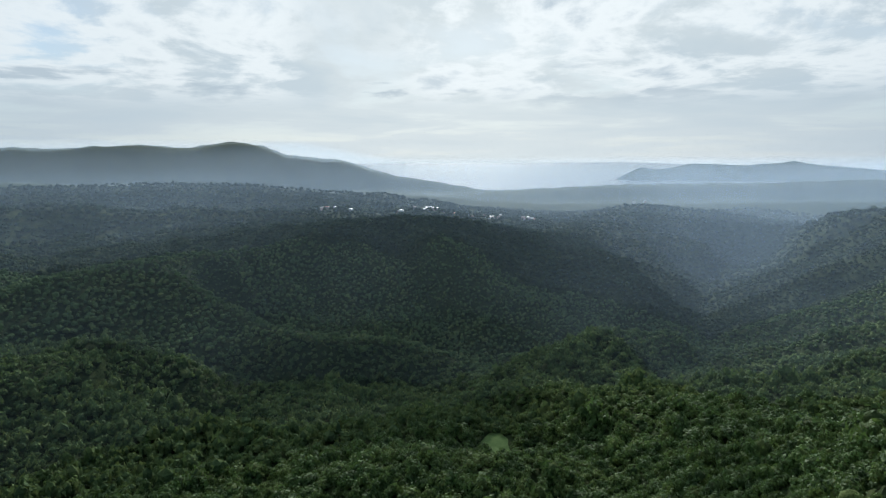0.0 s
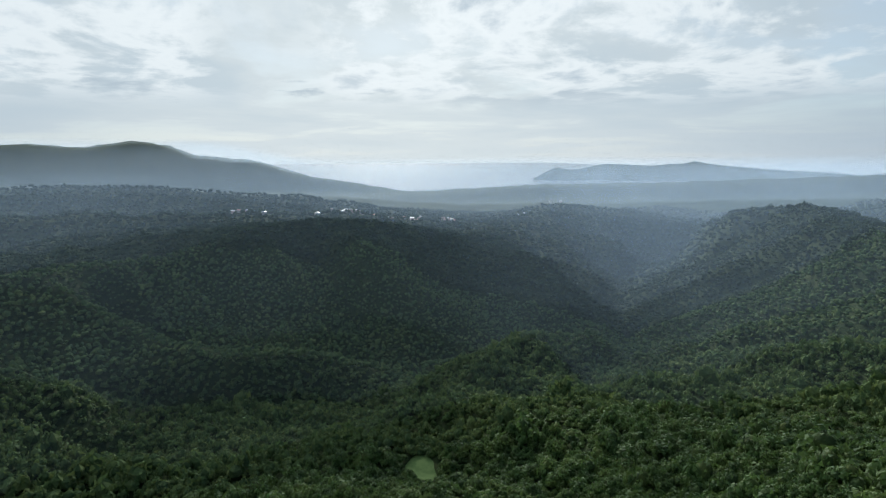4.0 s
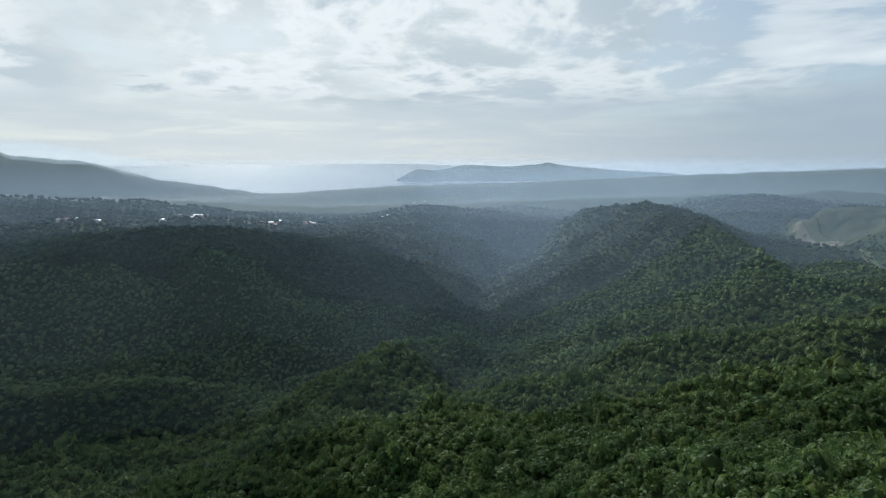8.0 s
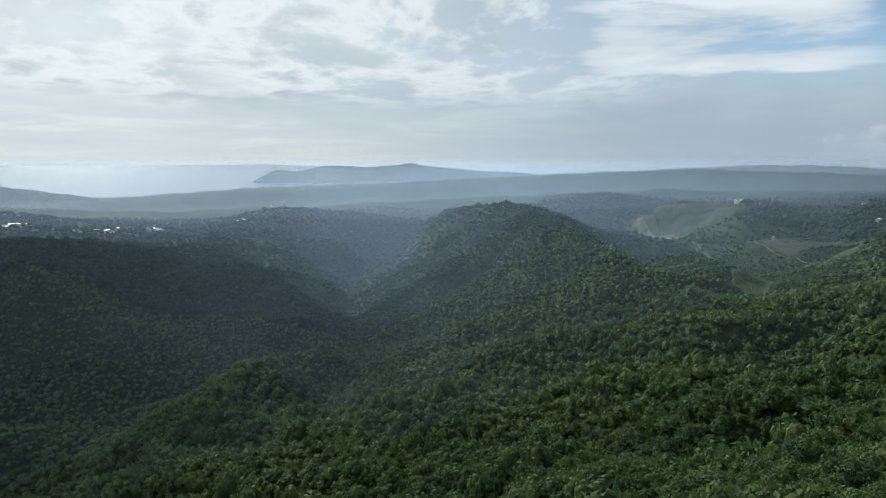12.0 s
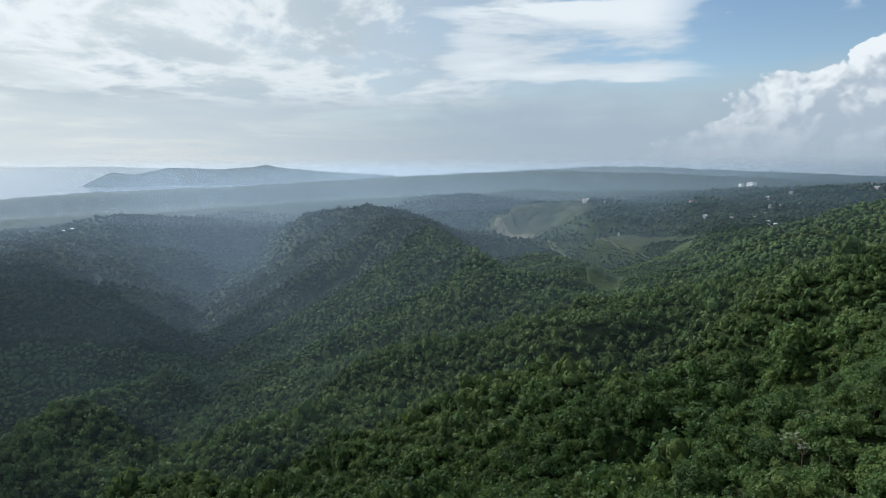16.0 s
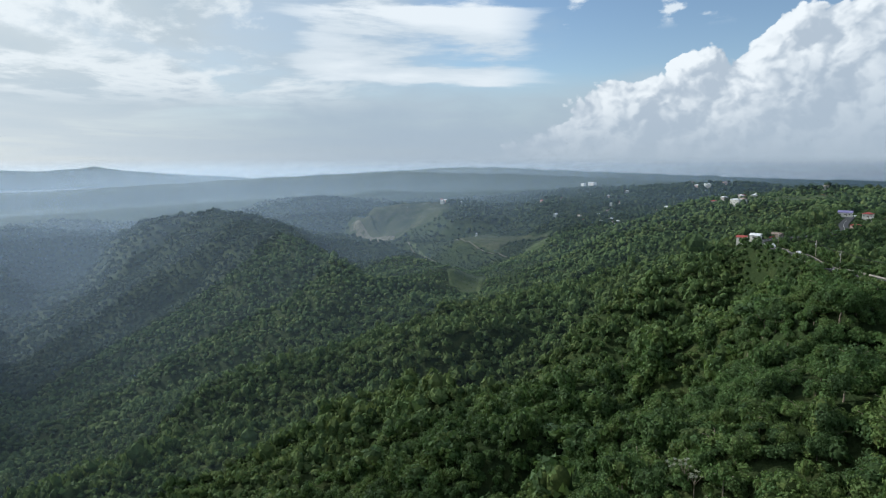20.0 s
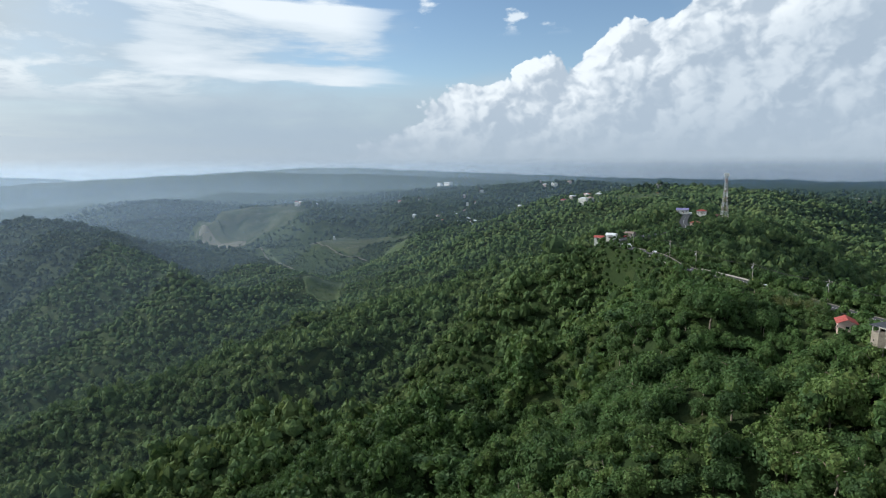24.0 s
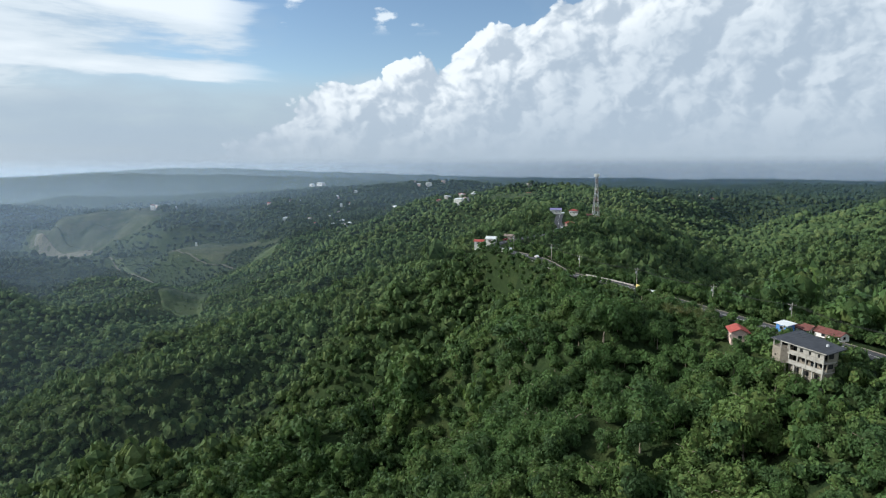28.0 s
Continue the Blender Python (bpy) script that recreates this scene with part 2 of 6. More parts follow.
def rough_field(x, y, size, octaves=4, seed=1, ridged=False):
    """Fractal value noise, about -1 to 1, with its largest features of that size in metres."""
    total, amp, norm = np.zeros_like(x, dtype=float), 1.0, 0.0
    for o in range(octaves):
        u, v = x / size * 2**o + 13.7 * o, y / size * 2**o - 7.3 * o
        iu, iv = np.floor(u), np.floor(v)
        fu, fv = u - iu, v - iv
        fu, fv = fu * fu * (3 - 2 * fu), fv * fv * (3 - 2 * fv)
        a, b = lattice(iu, iv, seed + o), lattice(iu + 1, iv, seed + o)
        c, d = lattice(iu, iv + 1, seed + o), lattice(iu + 1, iv + 1, seed + o)
        n = 2 * ((a * (1 - fu) + b * fu) * (1 - fv) + (c * (1 - fu) + d * fu) * fv) - 1
        total += amp * (1 - 2 * np.abs(n) if ridged else n)
        norm += amp
        amp *= 0.5
    return total / norm


# Crests, spurs, stream lines and flats: each a short run of (x, y, height of the ground).
# the road's ridge
ROAD_CRESTS = [
    [(150, -60, 268), (215, 40, 263), (255, 72, 261), (300, 86, 259), (335, 102, 258), (378, 127, 258), (440, 142, 257), (530, 120, 256), (600, 80, 257), (720, 85, 255), (900, 120, 254), (1010, 150, 258)],
    [(1078, 195, 248), (1128, 116, 265), (1122, 43, 262), (1016, 7, 259)],
    [(1108, -43, 258), (1184, -153, 242), (1436, -343, 216)],
]
# the spurs below it
SPUR_CRESTS = [
    [(440, 142, 257), (476, 180, 251), (487, 225, 226), (490, 262, 205), (517, 306, 199), (571, 349, 183), (618, 381, 168), (640, 460, 146), (652, 540, 145), (679, 618, 159), (704, 680, 174)],
    [(490, 262, 205), (478, 310, 186), (458, 358, 179), (470, 410, 166), (468, 462, 143), (448, 545, 116), (449, 625, 95), (440, 700, 59), (425, 800, 18)],
    [(246, 101, 247), (283, 126, 242), (296, 180, 211), (300, 269, 179), (288, 319, 151), (290, 369, 145), (281, 416, 122), (283, 459, 112), (292, 513, 100), (302, 575, 76), (312, 640, 45), (318, 700, 24)],
    [(246, 101, 247), (215, 140, 224), (201, 185, 206), (195, 302, 152), (159, 374, 133), (118, 438, 117), (84, 520, 101), (84, 580, 87), (142, 664, 83), (200, 728, 89), (258, 778, 69), (351, 896, 37), (410, 940, 0)],
    [(118, 438, 117), (60, 470, 86), (1, 500, 80), (-50, 590, 32)],
    [(300, -200, 225), (430, -190, 226), (560, -200, 231), (657, -240, 238), (783, -190, 232), (896, -313, 246), (929, -420, 250)],
]
# the steep wooded hill and its side spurs
HILL_CRESTS = [
    [(704, 680, 174), (727, 748, 170), (764, 805, 187), (886, 1035, 188), (961, 1234, 200), (1055, 1478, 170), (1153, 1767, 119), (1256, 2066, 27)],
    [(679, 618, 159), (622, 608, 164), (555, 663, 107), (505, 742, 84), (470, 820, 31)],
    [(745, 790, 183), (640, 790, 117), (575, 860, 81), (520, 930, 19)],
    [(820, 910, 187), (720, 935, 110), (640, 985, 55), (570, 1040, 15)],
    [(920, 1120, 182), (800, 1190, 109), (700, 1290, 33)],
]
# the long dark ridge
RIDGE_CRESTS = [
    [(-520, 640, 150), (-470, 760, 158), (-415, 850, 163), (-390, 950, 154), (-320, 1060, 145), (-204, 1180, 179), (-91, 1290, 182), (20, 1340, 172), (120, 1420, 149), (240, 1520, 113), (360, 1680, 98), (500, 1880, 84), (612, 2060, 74), (712, 2240, 86)],
    [(712, 2240, 86), (785, 2098, 42), (816, 1869, 12), (838, 1749, -30)],
]
# its spurs, and the low one before the stream
LOW_CRESTS = [
    [(-415, 850, 163), (-363, 830, 142), (-326, 811, 119), (-258, 778, 89), (-190, 742, 78), (-130, 765, 66), (-60, 782, 60), (10, 818, 25)],
    [(-60, 1270, 179), (11, 1112, 150), (74, 1028, 91), (110, 950, 34)],
    [(270, 1560, 108), (380, 1300, 91), (372, 1190, 57), (420, 1090, 0)],
    [(-204, 1180, 179), (-190, 1060, 111), (-150, 960, 52)],
    [(500, 1880, 84), (560, 1650, 40), (600, 1500, 0)],
    [(-420, 480, 121), (-340, 600, 119), (-290, 590, 90), (-230, 560, 43)],
]
CRESTS = ROAD_CRESTS + SPUR_CRESTS + HILL_CRESTS + RIDGE_CRESTS + LOW_CRESTS
# the main stream and the ones that run down to it between the spurs
STREAMS = [
    [(-330, 900, 66), (-220, 850, 45), (-120, 870, 27), (40, 880, 0), (200, 930, -6), (330, 960, -20), (450, 980, -26), (520, 1150, -39), (620, 1400, -49), (740, 1650, -55), (860, 1820, -55), (1076, 2055, -50)],
    [(-430, 620, 92), (-300, 680, 63), (-210, 690, 29), (-114, 708, 17), (-30, 720, 10), (40, 790, 3), (60, 870, -2)],
    [(130, 560, 62), (40, 640, 23), (-10, 715, 4)],
    [(330, 190, 183), (262, 240, 167), (246, 330, 131), (258, 415, 106), (243, 460, 89), (228, 527, 82), (222, 618, 45), (262, 682, 27), (312, 762, 13), (390, 860, -8), (440, 960, -24)],
    [(60, 250, 130), (100, 330, 119), (60, 400, 95), (-20, 430, 98), (-110, 540, 61), (-150, 640, 40), (-170, 690, 27)],
    [(405, 180, 194), (395, 240, 180), (395, 275, 156), (430, 328, 134), (430, 382, 126), (400, 445, 101), (405, 520, 85), (375, 605, 51), (370, 720, 20), (390, 860, -8)],
    [(570, 420, 153), (545, 500, 126), (510, 590, 98), (480, 690, 66), (440, 790, 22), (430, 940, -24)],
    [(640, 700, 119), (560, 780, 72), (500, 880, 14), (470, 980, -31)],
    [(730, 860, 142), (660, 900, 86), (580, 970, 44), (510, 1060, -28)],
    [(860, 1020, 160), (740, 1070, 53), (640, 1130, 4), (560, 1230, -40)],
    [(980, 1330, 150), (830, 1370, 59), (700, 1500, -52)],
    [(-100, 1210, 131), (-50, 1080, 73), (0, 960, 25), (40, 885, 0)],
    [(150, 1370, 120), (200, 1200, 62), (240, 1040, 8), (270, 945, -15)],
    [(420, 1700, 70), (500, 1480, 9), (560, 1290, -54)],
    [(-330, 1020, 118), (-280, 930, 83), (-220, 850, 45)],
    [(740, 480, 140), (850, 520, 140), (1000, 640, 110), (1216, 874, 98), (1400, 1150, 70), (1635, 1455, 38)],
    [(400, 40, 196), (470, 18, 198), (549, -15, 204), (640, -60, 210), (760, -95, 211), (921, -182, 200), (1155, -238, 196)],
    [(760, 640, 130), (860, 760, 114), (1000, 900, 89), (1216, 874, 98)],
    [(560, 210, 222), (620, 290, 189), (700, 360, 165), (740, 480, 140)],
]
FLATS = [
    [(680, 326, 190), (760, 250, 215)],
    [(1153, 427, 191), (1293, 474, 188), (1700, 640, 195), (2229, 376, 226)],
    [(1450, 850, 165), (1683, 1068, 176), (1600, 1260, 168)],
    [(1285, 947, 110), (1290, 1180, 104)],
    [(1345, 1067, 97), (1420, 1232, 99)],
    [(1560, 1310, 130), (1650, 1400, 128)],
    [(1137, 623, 149), (1216, 725, 142), (1285, 930, 110)],
    [(316, 111, 257), (331, 120, 256)],
    [(238, 92, 258), (248, 84, 261), (262, 80, 261)],
    [(-150, -150, 222), (-350, 150, 163), (-440, 380, 140)],
    [(-60, 120, 150), (-20, 260, 125), (-120, 330, 100), (-260, 420, 95)],
]
FAR_CRESTS = [
    [(-1037, 1409, 200), (-841, 1535, 193), (-594, 1646, 181), (-382, 1810, 152), (-82, 1968, 139), (249, 2287, 82), (517, 2548, 40)],
    [(-1537, 2097, 210), (-1071, 2369, 211), (-775, 2482, 201), (-534, 2545, 173), (-262, 2687, 152), (-137, 2697, 128)],
    [(607, 3142, 38), (881, 3284, 47), (1071, 3332, 68), (1236, 3167, 54), (1372, 2891, 83), (1428, 2639, 68), (1457, 2391, 21)],
    [(856, 2587, 104), (960, 2480, 92), (1140, 2340, 86), (1220, 2200, 66), (1285, 2045, 40)],
    [(2003, 1851, 160), (2203, 2151, 134), (2189, 2208, 120), (2721, 2075, 155)],
    [(-2525, 3480, 380), (-2227, 3679, 383), (-1904, 3856, 407), (-1666, 3964, 387), (-1454, 4100, 433), (-1248, 4167, 412), (-1107, 4207, 350), (-732, 4288, 306), (-336, 4287, 205), (43, 4250, 134)],
]
FAR_FLATS = [
    [(-800, 1150, 90), (-480, 1350, 80), (-250, 1600, 90), (0, 1800, 100)],
    [(-588, 3592, 112), (40, 3941, 84), (386, 4174, 82), (740, 4176, 104), (1122, 4090, 128), (1416, 3997, 135), (2051, 3709, 154), (2473, 3439, 178), (3113, 3045, 219), (3686, 2488, 240)],
    [(3106, 3437, 189), (3536, 2982, 218), (4085, 2348, 256), (4264, 1987, 255), (4405, 1629, 231), (4582, 955, 200), (4728, 51, 169), (4407, -871, 165), (3919, -1122, 166), (3370, -1164, 163), (2828, -1151, 196), (2262, -1145, 190)],
]
FAR_FLATS += [
    [(0, 3100, 60), (700, 3550, 40), (1500, 3300, 60), (2100, 2900, 90), (2600, 2500, 120)],
    [(-2300, 3100, 190), (-1500, 3300, 170), (-700, 3750, 120)],
    [(2600, 700, 190), (3300, 900, 170), (3800, 300, 165)],
    [(1700, -500, 190), (2300, -300, 195), (3000, -500, 170)],
    [(700, -900, 240), (1500, -1600, 230)],
    [(-900, 300, 190), (-900, -900, 200), (200, -1200, 220), (-2500, -2500, 240), (2500, -3200, 230), (-3600, 600, 260)],
]


ROAD = [(140, -70, 266), (190, 5, 263), (222, 48, 262), (250, 63, 261.5), (278, 71, 261), (299, 82, 260.5), (333, 98, 260), (358, 111, 260), (380, 127, 260), (417, 135, 259.5), (445, 147, 258.5), (472, 157, 258), (496, 148, 258), (530, 123, 258), (560, 110, 258.5), (600, 108, 259), (660, 100, 260)]


def off_road(x, y):
    """Distance from the middle of the road, and the road's height there."""
    best, zz = np.full_like(x, 1e18), np.zeros_like(x)
    for (ax, ay, az_), (bx, by, bz) in zip(ROAD, ROAD[1:]):
        dx, dy = bx - ax, by - ay
        k = np.clip(((x - ax) * dx + (y - ay) * dy) / (dx * dx + dy * dy), 0, 1)
        d = (x - ax - k * dx) ** 2 + (y - ay - k * dy) ** 2
        hit = d < best
        best, zz = np.where(hit, d, best), np.where(hit, az_ + k * (bz - az_), zz)
    return np.sqrt(best), zz


def nearest_heights(lines, x, y, soft=7.0):
    """The height that the nearest lines give, and the distance to the nearest."""
    top, bottom, near = np.zeros_like(x), np.zeros_like(x), np.full_like(x, 1e18)
    for line in lines:
        best, at_z = np.full_like(x, 1e18), np.zeros_like(x)
        for (ax, ay, az_), (bx, by, bz) in zip(line, line[1:]):
            dx, dy = bx - ax, by - ay
            k = np.clip(((x - ax) * dx + (y - ay) * dy) / (dx * dx + dy * dy), 0, 1)
            d = (x - ax - k * dx) ** 2 + (y - ay - k * dy) ** 2
            hit = d < best
            best, at_z = np.where(hit, d, best), np.where(hit, az_ + k * (bz - az_), at_z)
        w = 1.0 / (best + soft * soft) ** 2
        top, bottom, near = top + w * at_z, bottom + w, np.minimum(near, best)
    return top / bottom, np.sqrt(near)


def slopes(x, y):
    """Straight slopes from the crests down to the streams; flats hold both."""
    high, dc = nearest_heights(CRESTS + FLATS, x, y)
    low, ds = nearest_heights(STREAMS + FLATS, x, y)
    k = dc / (dc + ds + 1e-6)
    return high + (low - high) * k, np.minimum(dc, ds)


def rolling(x, y):
    """The far country: soft swells drawn between all lines."""
    top, bottom = np.zeros_like(x), np.zeros_like(x)
    for far, cut, lines in ((0, 0.0, CRESTS), (0, 0.0, STREAMS), (0, 0.0, FLATS), (1, 55.0, FAR_CRESTS), (1, 0.0, FAR_FLATS)):
        for line in lines:
            best, at_z, at_s, run = np.full_like(x, 1e18), np.zeros_like(x), np.zeros_like(x), 0.0
            for (ax, ay, az_), (bx, by, bz) in zip(line, line[1:]):
                dx, dy = bx - ax, by - ay
                long = math.hypot(dx, dy)
                k = np.clip(((x - ax) * dx + (y - ay) * dy) / (dx * dx + dy * dy), 0, 1)
                d = (x - ax - k * dx) ** 2 + (y - ay - k * dy) ** 2
                hit = d < best
                best = np.where(hit, d, best)
                at_z = np.where(hit, az_ + k * (bz - az_), at_z)
                at_s = np.where(hit, run + k * long, at_s)
                run += long
            if cut:
                off = np.sqrt(best)
                rib = 0.55 + rough_field(at_s, off * 0.12, 260.0, 3, 57 + int(abs(line[0][0])))
                at_z = at_z - cut * np.maximum(rib, 0) * np.clip(off / 260.0, 0, 1) * np.exp(-off / 1300.0)
            w = 1.0 / (best + (60.0 if far else 18.0) ** 2) ** 1.45
            top, bottom = top + w * at_z, bottom + w
    return top / bottom


def plan_height(x, y):
    """Height of the ground: drawn between the crests and the stream lines, with gullies between them."""
    x, y = np.asarray(x, float), np.asarray(y, float)
    shape, x, y = x.shape, x.ravel(), y.ravel()
    wx = x + 7 * rough_field(x, y, 90, 3, 5)
    wy = y + 7 * rough_field(x, y, 90, 3, 9)
    # the outer country takes over beyond the hill and the long ridge
    k = np.clip((np.hypot(x - 60, y - 90) - 1480) / 380, 0, 1)
    k = k * k * (3 - 2 * k)
    z, off = np.zeros_like(x), np.full_like(x, 200.0)
    m = k < 1
    z[m], off[m] = slopes(wx[m], wy[m])
    m = k > 0
    z[m] = z[m] * (1 - k[m]) + k[m] * rolling(wx[m], wy[m])
    # side gullies, strongest half way down the slopes
    ease, ease2 = 1 - np.exp(-off / 40.0), 1 - np.exp(-((off / 30.0) ** 2))
    calm = np.clip(np.hypot(x - 1500, y - 1170) / 330, 0, 1) ** 2 * np.clip(np.hypot(x - 1120, y - 680) / 300, 0.2, 1) * np.clip(np.hypot(x - 30, y - 398) / 120, 0.15, 1)
    across, along = x * 0.83 + y * 0.56, y * 0.83 - x * 0.56
    ribs = rough_field(across, along * 0.45, 95, 3, 91, True)
    z = z + calm * ease2 * (15.0 * ribs - 2.0) * np.clip((2600 - np.hypot(x, y)) / 600, 0, 1)
    z = z + ease * (6.0 * rough_field(x, y, 70, 3, 21, True) + 4.0 * rough_field(x, y, 36, 2, 33)) + 1.5 * rough_field(x, y, 22, 2, 44)
    d, zr = off_road(x, y)
    k = np.clip((15 - d) / 9, 0, 1)
    return (z + (zr - 0.25 - z) * k * k * (3 - 2 * k)).reshape(shape)


# The plan is drawn in units of 1.25 m round (60, 90, 300); its farthest parts are drawn closer together.
U, CX, CY, CZ = 1.25, 75.0, 112.5, 375.0


def world_at(x, y, z):
    """From the plan to the world."""
    r = np.maximum(np.hypot(x - 60.0, y - 90.0), 1e-6)
    g = np.where(r < 2000, U, (2500 + (r - 2000) * 0.80) / r)
    return CX + (x - 60) * g, CY + (y - 90) * g, CZ + (z - 300) * g


def plan_of(x, y):
    """From the world to the plan, and the scale there."""
    r = np.maximum(np.hypot(x - CX, y - CY), 1e-6)
    g = np.where(r < 2500, U, r / (2000 + (r - 2500) / 0.80))
    return 60 + (x - CX) / g, 90 + (y - CY) / g, g


def height(x, y):
    px, py, g = plan_of(np.asarray(x, float), np.asarray(y, float))
    return CZ + (plan_height(px, py) - 300) * g


def spot(x, y, z):
    """One place of the plan, in the world."""
    return tuple(float(v) for v in world_at(x, y, z))


# Lake basin: a shallow bowl beyond the plain.
def basin(x, y):
    px, py, _ = plan_of(x, y)
    r, azd = np.hypot(px - 60, py - 90), np.degrees(np.arctan2(px - 60, py - 90))
    return np.clip((r - 4260) / 60, 0, 1) * np.clip((azd + 8) / 6, 0, 1) * np.clip((48 - azd) / 5, 0, 1)


def mesh_from(name, verts, faces, mat, smooth=True):
    me = bpy.data.meshes.new(name)
    verts, faces = np.asarray(verts, np.float32), np.asarray(faces, np.int32)
    n = faces.shape[1]
    me.vertices.add(len(verts))
    me.vertices.foreach_set("co", verts.ravel())
    me.loops.add(faces.size)
    me.loops.foreach_set("vertex_index", faces.ravel())
    me.polygons.add(len(faces))
    me.polygons.foreach_set("loop_start", np.arange(0, faces.size, n, dtype=np.int32))
    me.polygons.foreach_set("loop_total", np.full(len(faces), n, np.int32))
    me.polygons.foreach_set("use_smooth", np.full(len(faces), smooth))
    me.update(calc_edges=True)
    me.materials.append(mat)
    return me


az_in = np.linspace(-62, 148, 460)
az_out = np.linspace(148, 298, 40)[1:-1]
AZ = np.radians(np.concatenate([az_in, az_out]))
RR = np.concatenate([[0.5], np.geomspace(38, 150, 34)[:-1], np.arange(150, 900, 4.4), np.geomspace(900, 4840, 130)])
ga, gr = np.meshgrid(AZ, RR)
gx, gy = CX + gr * np.sin(ga), CY + gr * np.cos(ga)
gz = height(gx, gy)
wooded_relief = np.clip((gr - 2700) / 500, 0, 1) * (1 - 0.9 * np.clip((gr - 3900) / 200, 0, 1) * np.clip((np.radians(50) - ga) / 0.1, 0, 1) * np.clip((ga + 0.05) / 0.1, 0, 1))
gz = gz + wooded_relief * (7.0 * rough_field(gx, gy, 60, 3, 71) + 16.0 * rough_field(gx, gy, 420, 3, 75))
gz = gz - basin(gx, gy) * 260
na, nr = len(AZ), len(RR)
idx = np.arange(na * nr).reshape(nr, na)
q = np.stack([idx[:-1, :], np.roll(idx, -1, 1)[:-1, :], np.roll(idx, -1, 1)[1:, :], idx[1:, :]], -1).reshape(-1, 4)
ground = new("ground", mesh_from("ground", np.stack([gx, gy, gz], -1).reshape(-1, 3), q[:, ::-1], GROUND))
tagged(ground, "hilly tropical land under dense green forest", "ground", kind="structure")

# the lake: bright water far below, beyond the plain
la = np.radians(np.linspace(-9, 45, 60))
ma, mr = np.meshgrid(la, np.linspace(0, 1, 12))
mr = 4225 + mr * np.interp(np.degrees(ma), (-9, 17, 44), (680, 680, 340))
lx, ly, lz = world_at(60 + mr * np.sin(ma), 90 + mr * np.cos(ma), 78 + (mr - 4225) / 680 * 203)
li = np.arange(60 * 12).reshape(12, 60)
lq = np.stack([li[:-1, :-1], li[1:, :-1], li[1:, 1:], li[:-1, 1:]], -1).reshape(-1, 4)
lake = new("lake_water", mesh_from("lake_water", np.stack([lx, ly, lz], -1).reshape(-1, 3), lq[:, ::-1], WATER))
tagged(lake, "wide pale lake glittering under the sun", "water", kind="structure")


# ---- haze over the far land, imitated by upright translucent rings ----
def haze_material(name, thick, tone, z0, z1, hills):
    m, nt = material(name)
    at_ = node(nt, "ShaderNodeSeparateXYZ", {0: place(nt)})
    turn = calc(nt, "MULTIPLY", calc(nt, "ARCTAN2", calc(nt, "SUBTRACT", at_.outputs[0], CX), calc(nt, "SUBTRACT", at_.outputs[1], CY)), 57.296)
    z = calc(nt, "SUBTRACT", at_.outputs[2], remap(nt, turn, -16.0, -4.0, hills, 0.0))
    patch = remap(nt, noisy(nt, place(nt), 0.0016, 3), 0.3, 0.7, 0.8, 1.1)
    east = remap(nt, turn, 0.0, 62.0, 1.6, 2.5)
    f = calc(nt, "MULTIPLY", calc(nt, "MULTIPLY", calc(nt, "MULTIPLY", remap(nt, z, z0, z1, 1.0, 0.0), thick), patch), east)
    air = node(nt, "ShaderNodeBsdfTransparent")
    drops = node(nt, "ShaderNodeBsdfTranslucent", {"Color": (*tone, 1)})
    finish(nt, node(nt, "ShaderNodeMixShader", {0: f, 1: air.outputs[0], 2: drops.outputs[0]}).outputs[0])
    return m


# each ring adds a little pale blue to all that lies behind it
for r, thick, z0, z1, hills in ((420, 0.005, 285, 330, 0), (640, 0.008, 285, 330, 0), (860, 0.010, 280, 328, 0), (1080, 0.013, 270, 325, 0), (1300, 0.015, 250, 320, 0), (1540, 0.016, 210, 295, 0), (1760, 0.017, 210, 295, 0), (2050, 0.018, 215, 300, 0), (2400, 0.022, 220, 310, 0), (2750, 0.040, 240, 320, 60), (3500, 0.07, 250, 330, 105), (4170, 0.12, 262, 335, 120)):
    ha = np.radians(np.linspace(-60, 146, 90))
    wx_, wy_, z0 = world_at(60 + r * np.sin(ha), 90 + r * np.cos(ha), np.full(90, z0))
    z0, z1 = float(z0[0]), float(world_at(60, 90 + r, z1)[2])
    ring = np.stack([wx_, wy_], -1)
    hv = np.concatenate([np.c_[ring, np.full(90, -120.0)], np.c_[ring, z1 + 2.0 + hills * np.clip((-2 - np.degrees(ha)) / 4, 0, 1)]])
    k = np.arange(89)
    bank_ = new("haze_veil", mesh_from("haze_veil", hv, np.stack([k, k + 1, k + 91, k + 90], -1), haze_material("haze", thick, (0.42, 0.57, 0.79) if r < 2600 else (0.49, 0.62, 0.79), z0, z1, hills)))
    bank_.visible_shadow = False
    tagged(bank_, "thin translucent veil standing in for bluish haze over the land", "haze", kind="structure")


